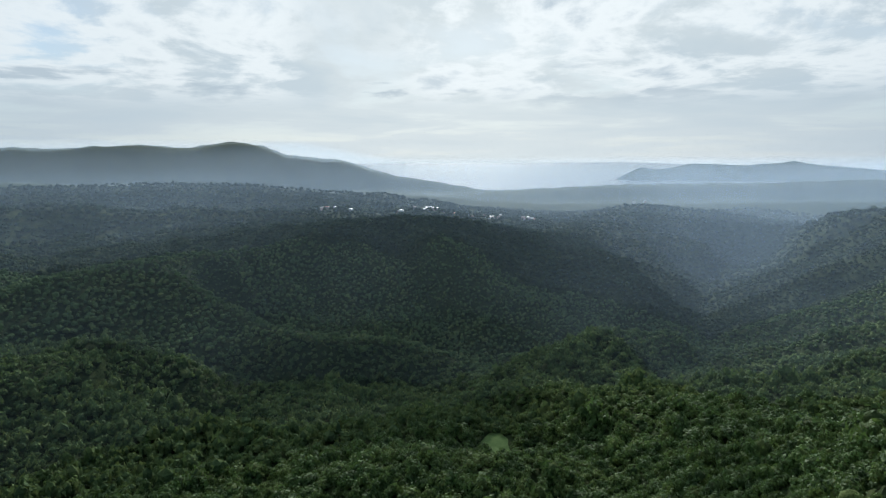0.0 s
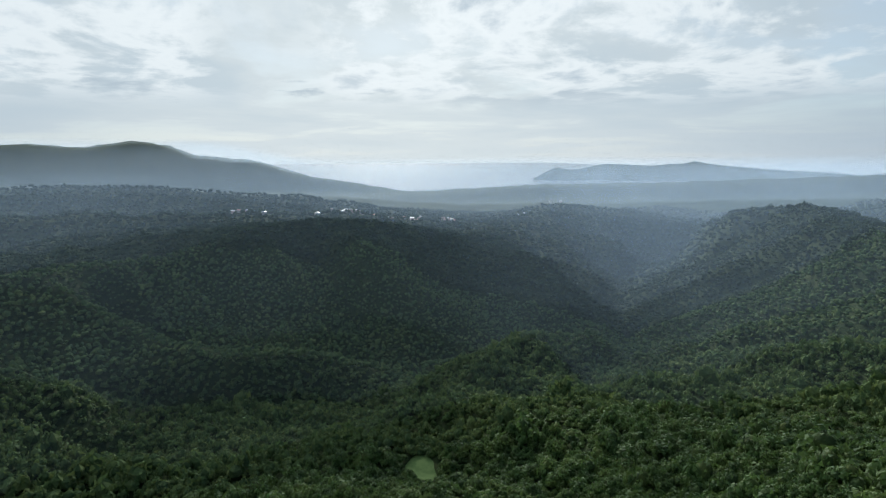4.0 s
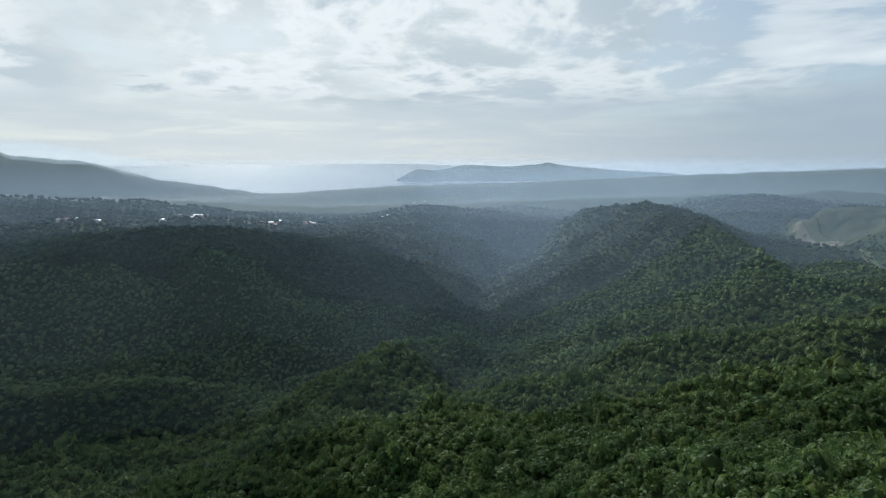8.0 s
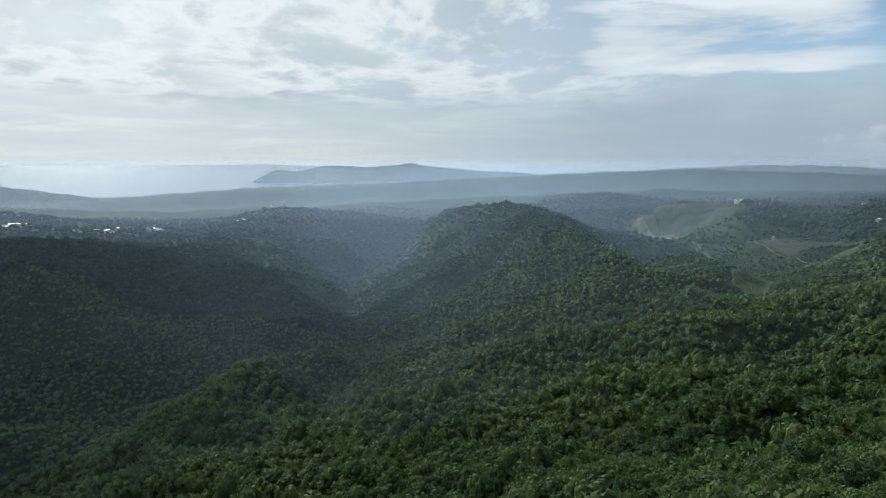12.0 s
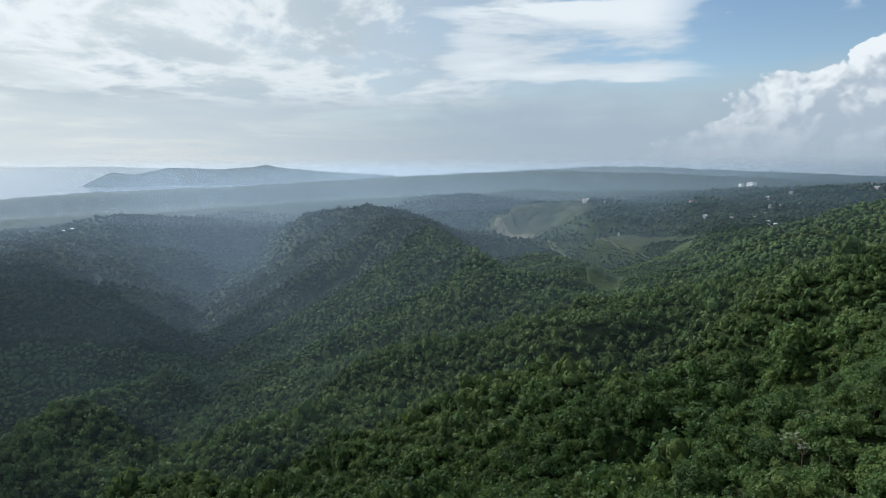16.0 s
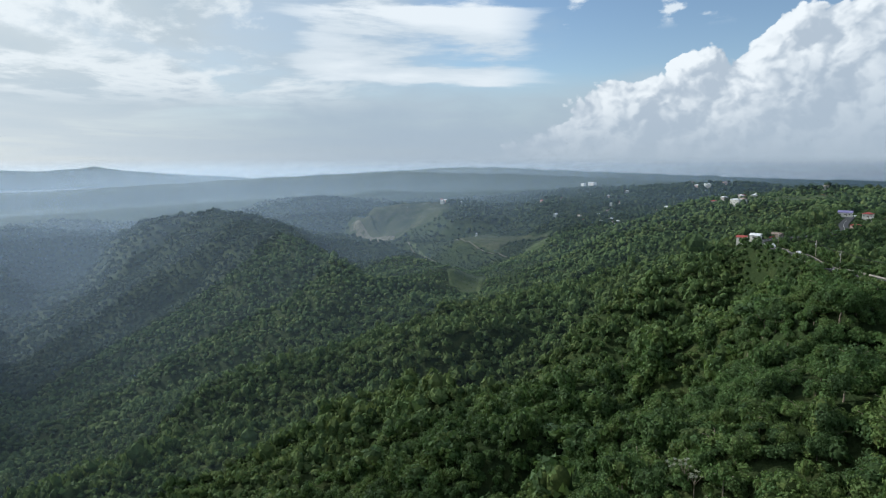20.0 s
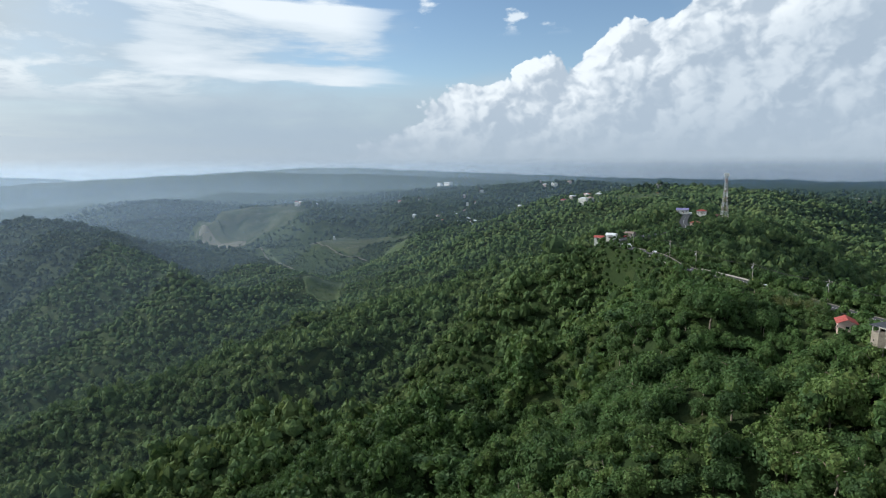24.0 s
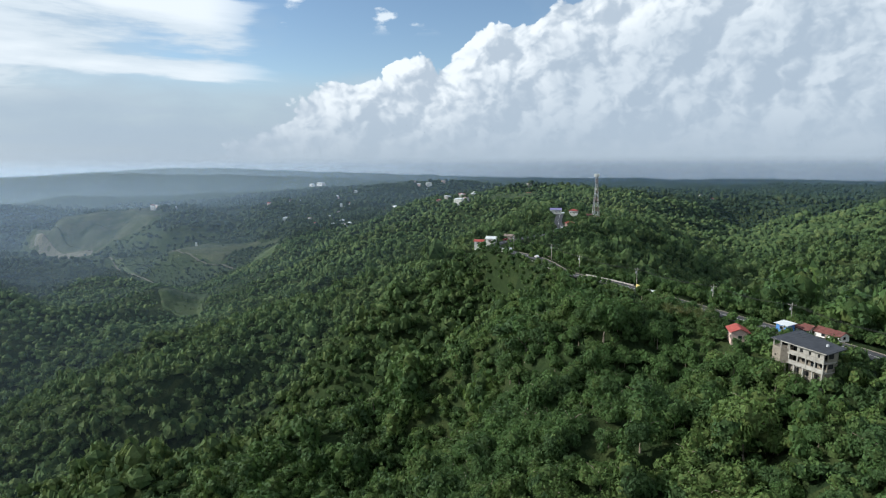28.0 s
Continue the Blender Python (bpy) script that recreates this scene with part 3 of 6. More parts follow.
# ---- a cloud high over the valley, out of view, set there for its shade on the long ridge ----
def cloud_mesh(rng, puffs, long, wide, deep):
    ico = bmesh.new()
    bmesh.ops.create_icosphere(ico, subdivisions=3, radius=1.0)
    iv = np.array([w.co for w in ico.verts])
    it = np.array([[w.index for w in f.verts] for f in ico.faces])
    ico.free()
    V, F, off = [], [], 0
    for i in range(puffs):
        a, r = rng.uniform(0, 6.283), math.sqrt(rng.uniform(0, 1))
        c = np.array([r * math.cos(a) * long, r * math.sin(a) * wide, rng.uniform(-0.3, 0.3) * deep])
        b = rng.uniform(0.16, 0.34) * wide * np.array([1.3, 1.0, 0.45])
        n = 1 + 0.22 * rough_field(iv[:, 0] * 3 + i, iv[:, 1] * 3 + iv[:, 2] * 2, 1.0, 3, 80 + i)
        V.append(c + iv * n[:, None] * b)
        F.append(it + off)
        off += len(iv)
    return np.concatenate(V), np.concatenate(F)


def cloud_material():
    m, nt = material("cloud")
    white = blend(nt, noisy(nt, place(nt), 0.004, 4), (0.84, 0.86, 0.88), (0.92, 0.93, 0.94))
    body = node(nt, "ShaderNodeBsdfDiffuse", {"Color": white})
    gap = node(nt, "ShaderNodeBsdfTransparent")
    finish(nt, node(nt, "ShaderNodeMixShader", {0: 0.79, 1: body.outputs[0], 2: gap.outputs[0]}).outputs[0])
    return m


CLOUD = cloud_material()
cv_, cf_ = cloud_mesh(np.random.default_rng(11), 34, 900, 560, 110)
up = np.array([math.sin(a) * math.cos(e), math.cos(a) * math.cos(e), math.sin(e)])
cloud = new("cloud", mesh_from("cloud", cv_, cf_, CLOUD))
cloud.location = np.array([-150, 1480, 130]) + up * 5200
tagged(cloud, "ragged white fair-weather cloud shading the long ridge", "cloud", kind="structure")
# more unseen clouds, added above the view to darken the ground below
for seed, puffs, long, wide, deep, spot_, far_up, label in (
    (12, 16, 430, 340, 70, (-330, 600, 80), 4700, "smaller ragged white cloud, unseen, added to shade the valley's head"),
    (13, 10, 190, 120, 30, (715, 20, 270), 4700, "small white cloud, unseen, added to shade the dip behind the road"),
    (14, 7, 260, 210, 40, (250, 430, 200), 4700, "thin torn cloud, unseen, added to dim the near spurs"),
):
    cv_, cf_ = cloud_mesh(np.random.default_rng(seed), puffs, long, wide, deep)
    cloud = new("cloud", mesh_from("cloud", cv_, cf_, CLOUD))
    cloud.location = np.array(spot_) + up * far_up
    tagged(cloud, label, "cloud", kind="structure")


# ---- the forest ----
def crown_mesh(rng, leaves, leaf, lobes, tall=0.75, core=True):
    """A crown of unit radius: lobes of small leaf clusters over inner masses given a darker shade colour. Returns leaf
    and core triangles.
    """
    cents, rads = [], []
    for i in range(lobes):
        a, r = rng.uniform(0, 6.283), (0.0 if i == 0 else rng.uniform(0.35, 0.68))
        cents.append((r * math.cos(a), r * math.sin(a), (rng.uniform(0.45, 0.75) if i == 0 else rng.uniform(0.05, 0.5)) * tall))
        rads.append(rng.uniform(0.42, 0.6) if i == 0 else rng.uniform(0.28, 0.48))
    cents, rads = np.array(cents), np.array(rads)
    pick = rng.integers(0, lobes, leaves)
    d = rng.normal(size=(leaves, 3))
    d[:, 2] = np.abs(d[:, 2]) * 0.9 - 0.25
    d /= np.linalg.norm(d, axis=1)[:, None]
    p = cents[pick] + d * (rads[pick] * rng.uniform(0.86, 1.12, leaves))[:, None]
    n = d + rng.normal(size=d.shape) * 0.45
    n /= np.linalg.norm(n, axis=1)[:, None]
    u = np.cross(n, rng.normal(size=n.shape))
    u /= np.linalg.norm(u, axis=1)[:, None]
    v = np.cross(n, u)
    s = leaf * rng.uniform(0.6, 1.35, leaves)[:, None]
    tri = np.stack([p + u * s, p - u * s * 0.5 + v * s * 0.8, p - u * s * 0.5 - v * s * 0.8], 1)
    lv, lf = tri.reshape(-1, 3), np.arange(leaves * 3).reshape(-1, 3)
    cv, cf, off = [], [], 0
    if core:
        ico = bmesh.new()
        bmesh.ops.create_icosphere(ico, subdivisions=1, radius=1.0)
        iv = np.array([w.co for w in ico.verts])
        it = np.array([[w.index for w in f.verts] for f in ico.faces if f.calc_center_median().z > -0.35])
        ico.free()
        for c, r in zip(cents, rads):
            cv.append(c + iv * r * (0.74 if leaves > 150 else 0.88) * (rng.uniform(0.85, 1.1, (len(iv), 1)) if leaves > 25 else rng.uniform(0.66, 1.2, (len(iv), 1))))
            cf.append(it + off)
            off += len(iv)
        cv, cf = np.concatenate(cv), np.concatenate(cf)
    return lv, lf, cv, cf


def scatter(rng, r0, r1, step, a0=-52, a1=132):
    """Places on a shaken grid between two distances from the middle of the plan, inside the fan that is looked over."""
    g = np.arange(-r1, r1, step)
    x, y = np.meshgrid(g, g)
    x = x.ravel() + rng.uniform(-0.48, 0.48, x.size) * step
    y = y.ravel() + rng.uniform(-0.48, 0.48, y.size) * step
    r, azd = np.hypot(x, y), np.degrees(np.arctan2(x, y))
    keep = (r >= r0) & (r < r1) & (azd > a0) & (azd < a1)
    return x[keep] + CX, y[keep] + CY


CLEAR = [(37, 408, 11, 22)]
# open land in the valley and past it, by its outline
FIELD_EDGE = [(1589, 1369), (1700, 1390), (1620, 1200), (1710, 1125), (1606, 997), (1478, 975), (1500, 1080), (1450, 1090), (1430, 1158), (1535, 1320)]
BARE_EDGE = [(1585, 1340), (1560, 1335), (1440, 1165), (1455, 1100), (1490, 1120), (1500, 1200)]
STRIP_EDGE = [(1350, 1010), (1240, 885), (1000, 690), (940, 610), (960, 590), (1040, 700), (1150, 800), (1265, 905)]
TERRACE_EDGE = [(1330, 850), (1268, 735), (1262, 640), (1140, 464), (1118, 464), (1210, 613), (1113, 605), (1055, 600), (1125, 680), (1205, 775)]
PATCH_EDGE = [(1000, 530), (1078, 548), (1130, 555), (1140, 535), (1060, 500), (1005, 495)]
MEADOW_EDGE = [(797, 555), (835, 545), (850, 520), (790, 495), (740, 470), (722, 480), (745, 520)]
CREST_EDGE = [(945, 312), (950, 275), (915, 258), (890, 270), (915, 300)]
HILL_EDGE = [(925, 160), (985, 165), (1060, 130), (1090, 100), (1030, 75), (975, 85), (940, 120)]
KNOLL_EDGE = [(990, 16), (1033, 2), (1062, -28), (1040, -34), (1000, -8)]
OPEN = [HILL_EDGE, KNOLL_EDGE, FIELD_EDGE, STRIP_EDGE, TERRACE_EDGE, PATCH_EDGE, MEADOW_EDGE, CREST_EDGE]
LOW_TREES = [(38, 380, 45), (1180, 830, 230), (1060, 640, 190), (1400, 1060, 160), (800, 520, 120)]


def inside(edge, x, y, grow=1.0):
    """Which places lie within an outline, drawn a little wider."""
    cx, cy = sum(p[0] for p in edge) / len(edge), sum(p[1] for p in edge) / len(edge)
    pts = [(cx + (px - cx) * grow, cy + (py - cy) * grow) for px, py in edge]
    odd = np.zeros(np.shape(x), bool)
    for (ax, ay), (bx, by) in zip(pts, pts[1:] + pts[:1]):
        if ay != by:
            odd ^= ((ay > y) != (by > y)) & (x < (bx - ax) * (y - ay) / (by - ay) + ax)
    return odd


def open_land(x, y, yard=1.0):
    """Where no trees stand: the road, its buildings, the fields."""
    x, y = np.asarray(x, float), np.asarray(y, float)
    x, y, _ = plan_of(x, y)
    shut = np.zeros(x.shape, bool)
    shut |= off_road(x, y)[0] < np.where((x > 335) & (x < 490), 7.0, 4.8)
    for cx, cy, rx, ry in CLEAR:
        shut |= ((x - cx) / rx) ** 2 + ((y - cy) / ry) ** 2 < 1
    for edge in OPEN:
        shut |= inside(edge, x, y, 1.08)
    for cx, cy, r in SITES:
        shut |= (x - cx) ** 2 + (y - cy) ** 2 < (yard * r) ** 2
    return shut


# houses and the mast, as (x, y, cleared radius)
SITES = [(259, 87, 6), (254, 100, 2.5), (263, 101, 2.5), (285, 98, 4.5), (288, 93, 6), (292, 80, 9), (284, 67, 13), (274, 60, 9), (284, 86, 6), (274, 80, 8), (288, 95, 3), (323, 118, 9), (388, 131, 9), (405, 136, 8), (448, 127, 14), (438, 135, 9), (450, 149, 8), (480, 166, 12), (488, 157, 9), (470, 170, 9), (576, 105, 6), (603, 79, 7), (665, 92, 10), (690, 84, 10)]


def joined(name, variants, x, y, size, rng, sink=0.25, squash=(0.75, 1.15)):
    """All crowns of one belt in one mesh."""
    V, F, off = [], [], 0
    which = rng.integers(0, len(variants), len(x))
    turn, tall = rng.uniform(0, 6.283, len(x)), rng.uniform(*squash, len(x))
    z = height(x, y)
    for k, (v, f) in enumerate(variants):
        m = which == k
        c, s = np.cos(turn[m])[:, None], np.sin(turn[m])[:, None]
        r = size[m][:, None]
        vx = (v[:, 0] * c - v[:, 1] * s) * r + x[m][:, None]
        vy = (v[:, 0] * s + v[:, 1] * c) * r + y[m][:, None]
        vz = (v[:, 2] * tall[m][:, None] + 0.7 - sink) * r + z[m][:, None]
        V.append(np.stack([vx, vy, vz], -1).reshape(-1, 3))
        n = int(m.sum())
        F.append((f[None] + (np.arange(n) * len(v))[:, None, None]).reshape(-1, 3) + off)
        off += n * len(v)
    return np.concatenate(V), np.concatenate(F)


def ground_near(x, y):
    """Height of the ground at the nearest corner of its mesh: quick."""
    ia = np.clip(np.searchsorted(AZ[: len(az_in)], np.arctan2(x - CX, y - CY)), 0, len(az_in) - 1)
    ir = np.clip(np.searchsorted(RR, np.hypot(x - CX, y - CY)), 0, len(RR) - 1)
    return gz[ir, ia]


def seen_over(x, y, lift=14.0):
    """Whether a place shows over the crests before it from anywhere in the air above the middle of the plan."""
    z, seen = ground_near(x, y) + lift, np.zeros(x.shape, bool)
    for ex, ey, ez in ((0, 0, 385), (30, 110, 390), (96, 176, 390), (165, 200, 390)):
        free = np.ones(x.shape, bool)
        for k in np.linspace(0.12, 0.96, 44):
            qx, qy = ex + (x - ex) * k, ey + (y - ey) * k
            far_enough = np.hypot(qx - CX, qy - CY) > 60
            free &= ~far_enough | (ground_near(qx, qy) < ez + (z - ez) * k + 3.0)
        seen |= free
    return seen


def single_trees(x, y):
    """The slope below the road where every tree stands as a thing of its own."""
    x, y, _ = plan_of(x, y)
    return (x > 165) & (x < 330) & (y > 94) & (y < 195)


rng = np.random.default_rng(7)
# name, from, to, spacing, leaf clusters, their size, lobes, crown radius, how deep they sit, material of the inner mass
belts = (
    ("forest_near", 80, 425, 8.0, 260, 0.12, 5, (3.9, 8.6), 0.35, LEAF_CORE_SHADE),
    ("undergrowth", 80, 400, 5.6, 66, 0.135, 1, (3.0, 4.8), 0.4, LEAF_CORE_SHADE),
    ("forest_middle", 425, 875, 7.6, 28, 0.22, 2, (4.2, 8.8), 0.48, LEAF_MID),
    ("roadside_shrubs", 150, 640, 4.4, 56, 0.14, 1, (2.0, 4.4), 0.4, LEAF_CORE_SHADE),
    ("slope_trees", 96, 640, 7.4, 62, 0.135, 1, (2.8, 5.6), 0.3, LEAF_CORE_SHADE),
    ("forest_below", 8, 800, 11.0, 0, 0.5, 1, (7.0, 11.5), 0.55, LEAF_CORE_SHADE),
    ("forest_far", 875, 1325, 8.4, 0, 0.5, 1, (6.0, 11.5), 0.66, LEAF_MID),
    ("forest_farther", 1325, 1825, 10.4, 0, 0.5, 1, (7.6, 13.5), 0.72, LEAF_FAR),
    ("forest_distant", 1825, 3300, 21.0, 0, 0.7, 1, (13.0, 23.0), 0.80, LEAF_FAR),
)
for name, r0, r1, step, leaves, leaf, lobes, span, sunk, inner in belts:
    made = [crown_mesh(rng, leaves, leaf, lobes, core=True) for _ in range(8)]
    x, y = scatter(rng, r0, r1, step, *((-180, 180) if name == "forest_below" else (-78 if r0 < 800 else -58, 132)))
    if name == "roadside_shrubs":
        by_road = off_road(*plan_of(x, y)[:2])[0]
        keep = (by_road > 4.2) & (by_road < 46)
        for cx, cy, r in SITES:
            keep &= np.hypot(plan_of(x, y)[0] - cx, plan_of(x, y)[1] - cy) > 0.45 * r
    else:
        keep = ~open_land(x, y, 0.6 if name == "undergrowth" else 1.0) & (rng.uniform(size=len(x)) < 0.97)
    scrub = np.zeros(len(x), bool)
    if r0 >= 400:
        for edge, share in [(FIELD_EDGE, 0.05)] + [(e_, 0.30) for e_ in OPEN if e_ is not FIELD_EDGE]:
            scrub |= inside(edge, *plan_of(x, y)[:2], 1.08) & (rng.uniform(size=len(x)) < share)
        keep |= scrub
    azd, far_off = np.degrees(np.arctan2(x - CX, y - CY)), np.hypot(x - CX, y - CY)
    if name == "forest_near":
        keep &= ~single_trees(x, y)
    rim = np.interp(azd, (-70, 0, 40, 80), (232, 190, 112, 78))
    if name == "forest_below":
        keep &= (far_off < rim) | (azd < -78) | (azd > 132)
    elif r0 < 400 and name not in ("roadside_shrubs", "slope_trees"):
        keep &= far_off > rim
    else:
        keep &= seen_over(x, y, 25.0 if r0 < 800 else 14.0)
    if name == "slope_trees":
        rise = np.hypot(ground_near(x + 7, y) - ground_near(x - 7, y), ground_near(x, y + 7) - ground_near(x, y - 7)) / 14
        keep &= rise > 0.52
    x, y, scrub = x[keep], y[keep], scrub[keep]
    size = span[0] + (span[1] - span[0]) * rng.beta(1.6, 2.4, len(x))
    size = np.where(scrub, size * 0.5, size)
    size *= np.interp(np.hypot(plan_of(x, y)[0] - 322, plan_of(x, y)[1] - 122), (6, 20), (0.5, 1.0))
    if name in ("forest_near", "forest_middle"):
        size *= rng.choice((0.7, 0.9, 1.1, 1.5), len(x), p=(0.25, 0.35, 0.25, 0.15))
    for lx_, ly_, lr_ in LOW_TREES:
        px0, py0, _ = plan_of(x, y)
        size *= np.interp(np.hypot(px0 - lx_, py0 - ly_), (lr_ * 0.6, lr_), (0.6, 1.0))
    if r0 < 800 and name != "roadside_shrubs":
        size *= np.interp(off_road(*plan_of(x, y)[:2])[0], (5, 34), (0.5, 1.0))
    # taller and lower stands, with a few trees that stand out
    if name in ("forest_near", "forest_middle", "forest_far", "forest_farther"):
        size *= 1 + 0.30 * rough_field(x, y, 48, 2, 131)
        size *= np.where(rng.uniform(size=len(x)) < 0.06, 1.35, 1.0)
    state = rng.bit_generator.state
    if leaves:
        v, f = joined(name, [(m[0], m[1]) for m in made], x, y, size, rng, sunk, (0.7, 1.5))
        tagged(new(name, mesh_from(name, v, f, LEAF_HALF if name == "forest_middle" else LEAF, False)), "dense green tropical forest canopy on the slopes", "forest", kind="stuff")
        rng.bit_generator.state = state
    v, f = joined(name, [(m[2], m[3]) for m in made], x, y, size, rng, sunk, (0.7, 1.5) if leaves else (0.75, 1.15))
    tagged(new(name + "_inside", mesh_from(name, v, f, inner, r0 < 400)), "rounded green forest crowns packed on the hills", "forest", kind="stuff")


# ---- building kit ----
def part(name, bm, mat, parent, label="", smooth=False):
    me = bpy.data.meshes.new(name)
    bm.normal_update()
    bm.to_mesh(me)
    bm.free()
    if smooth:
        me.polygons.foreach_set("use_smooth", np.full(len(me.polygons), True))
    me.materials.append(mat)
    ob = new(name, me)
    ob.parent = parent
    return tagged(ob, label) if label else ob


def thing(name, label, category, at, turn=0.0, group=""):
    ob = new(name)
    ob.empty_display_size = 0.5
    ob.matrix_basis = pose(*at, 0, 0, turn)
    return tagged(ob, label, category, group)


def box(sx, sy, sz, x=0.0, y=0.0, z=0.0, bevel=0.0, bm=None, turn=None):
    """A block standing on z, centred on x and y."""
    made = bm or bmesh.new()
    m = Matrix.Translation((x, y, z + sz / 2)) @ (turn or Matrix()) @ Matrix.Diagonal((sx, sy, sz, 1))
    out = bmesh.ops.create_cube(made, size=1.0, matrix=m)
    if bevel:
        edges = list({e for v in out["verts"] for e in v.link_edges})
        bmesh.ops.bevel(made, geom=edges, offset=bevel, segments=1, affect="EDGES")
    return made


def rod(a, b, r, r2=None, sides=8, bm=None):
    made = bm or bmesh.new()
    a, b = Vector(a), Vector(b)
    m = Matrix.Translation((a + b) / 2) @ (b - a).to_track_quat("Z", "Y").to_matrix().to_4x4()
    bmesh.ops.create_cone(made, cap_ends=True, segments=sides, radius1=r, radius2=r if r2 is None else r2, depth=(b - a).length, matrix=m)
    return made


def prism(outline, z0, z1):
    """A block with a flat outline; z1 may be a list of heights, one a corner."""
    bm = bmesh.new()
    tops = z1 if isinstance(z1, (list, tuple)) else [z1] * len(outline)
    lows = z0 if isinstance(z0, (list, tuple)) else [z0] * len(outline)
    low = [bm.verts.new((x, y, z)) for (x, y), z in zip(outline, lows)]
    high = [bm.verts.new((x, y, z)) for (x, y), z in zip(outline, tops)]
    bm.faces.new(low[::-1])
    bm.faces.new(high)
    n = len(outline)
    for i in range(n):
        bm.faces.new((low[i], low[(i + 1) % n], high[(i + 1) % n], high[i]))
    bmesh.ops.recalc_face_normals(bm, faces=bm.faces)
    return bm


def ground_at(x, y):
    return float(height(np.array([float(x)]), np.array([float(y)]))[0])


ASPHALT = surface("asphalt", (0.042, 0.043, 0.046), (0.066, 0.066, 0.068), 0.9, 0.35, 0.4, 12.0, spots=(0.085, 0.083, 0.08))
PAINT_LINE = surface("road_paint", (0.62, 0.61, 0.56), (0.75, 0.74, 0.70), 0.7, 1.5, 0.1)
CONCRETE = surface("weathered_concrete", (0.18, 0.155, 0.125), (0.28, 0.245, 0.20), 0.9, 0.5, 0.3, 6.0, spots=(0.15, 0.13, 0.105))
CONCRETE_PALE = surface("pale_concrete", (0.27, 0.255, 0.228), (0.39, 0.37, 0.335), 0.85, 0.5, 0.2, 7.0, spots=(0.23, 0.21, 0.18))
DARK_ROOF = surface("dark_roof", (0.035, 0.037, 0.042), (0.058, 0.060, 0.068), 0.6, 0.5, 0.3, 9.0)
RED_ROOF = surface("red_roof", (0.29, 0.055, 0.045), (0.38, 0.09, 0.07), 0.65, 0.6, 0.3, 8.0, spots=(0.28, 0.10, 0.07))
RUST_ROOF = surface("rusty_roof", (0.10, 0.036, 0.032), (0.17, 0.062, 0.05), 0.85, 0.7, 0.4, 8.0, spots=(0.2, 0.14, 0.11))
WHITE_ROOF = surface("pale_metal_roof", (0.62, 0.64, 0.65), (0.76, 0.77, 0.78), 0.5, 0.6, 0.2, 8.0, metal=0.1, spots=(0.5, 0.47, 0.42))
BROWN_ROOF = surface("brown_roof", (0.19, 0.14, 0.12), (0.27, 0.21, 0.18), 0.8, 0.7, 0.3, 8.0)
VIOLET_ROOF = surface("violet_blue_roof", (0.20, 0.18, 0.36), (0.28, 0.26, 0.44), 0.6, 0.7, 0.2, 8.0)
PINK_WALL = surface("pinkish_wall", (0.50, 0.36, 0.31), (0.62, 0.47, 0.42), 0.85, 0.6, 0.2, 8.0)
WHITE_WALL = surface("white_wall", (0.66, 0.64, 0.59), (0.78, 0.76, 0.72), 0.85, 0.6, 0.2, 8.0, spots=(0.52, 0.48, 0.42))
BLUE_WALL = surface("blue_wall", (0.05, 0.17, 0.44), (0.09, 0.25, 0.56), 0.7, 0.6, 0.2, 8.0)
YELLOW_WALL = surface("yellow_wall", (0.58, 0.46, 0.16), (0.70, 0.58, 0.24), 0.8, 0.6, 0.2, 8.0)
STEEL = surface("galvanised_steel", (0.36, 0.37, 0.38), (0.48, 0.49, 0.50), 0.6, 0.8, 0.1, metal=0.2)
STEEL_RED = surface("red_painted_steel", (0.27, 0.17, 0.15), (0.34, 0.22, 0.20), 0.6, 0.8, 0.1)
WOOD_POLE = surface("grey_pole", (0.26, 0.24, 0.21), (0.38, 0.36, 0.32), 0.85, 1.0, 0.3)
# near-black fill for openings: the shade inside is put into the colour
OPENING_SHADE = surface("opening_shade", (0.012, 0.012, 0.013), (0.022, 0.022, 0.022), 0.9, 0.8, 0.0)
RUBBER = surface("rubber", (0.012, 0.012, 0.012), (0.022, 0.022, 0.022), 0.9, 4.0, 0.1)
CAR_WHITE = surface("white_car_paint", (0.74, 0.75, 0.76), (0.80, 0.81, 0.82), 0.25, 0.4, 0.0, spec=0.5)
CAR_GREEN = surface("green_car_paint", (0.06, 0.20, 0.10), (0.09, 0.26, 0.14), 0.3, 0.4, 0.0, spec=0.5)
CAR_RED = surface("red_car_paint", (0.40, 0.04, 0.03), (0.48, 0.06, 0.05), 0.3, 0.4, 0.0, spec=0.5)
FIELD = surface("dry_field", (0.030, 0.044, 0.021), (0.055, 0.063, 0.032), 0.95, 0.02, 0.4, 12.0, spots=(0.08, 0.075, 0.046), spec=0.1)
EARTH = surface("bare_earth", (0.070, 0.068, 0.040), (0.10, 0.092, 0.058), 0.95, 0.05, 0.4, 10.0, spots=(0.08, 0.10, 0.045))


def glass_material():
    m, nt = material("window_glass")
    finish(nt, node(nt, "ShaderNodeBsdfPrincipled", {"Base Color": (0.02, 0.025, 0.03, 1), "Roughness": 0.12, "Specular IOR Level": 0.8}).outputs[0])
    return m


GLASS = glass_material()


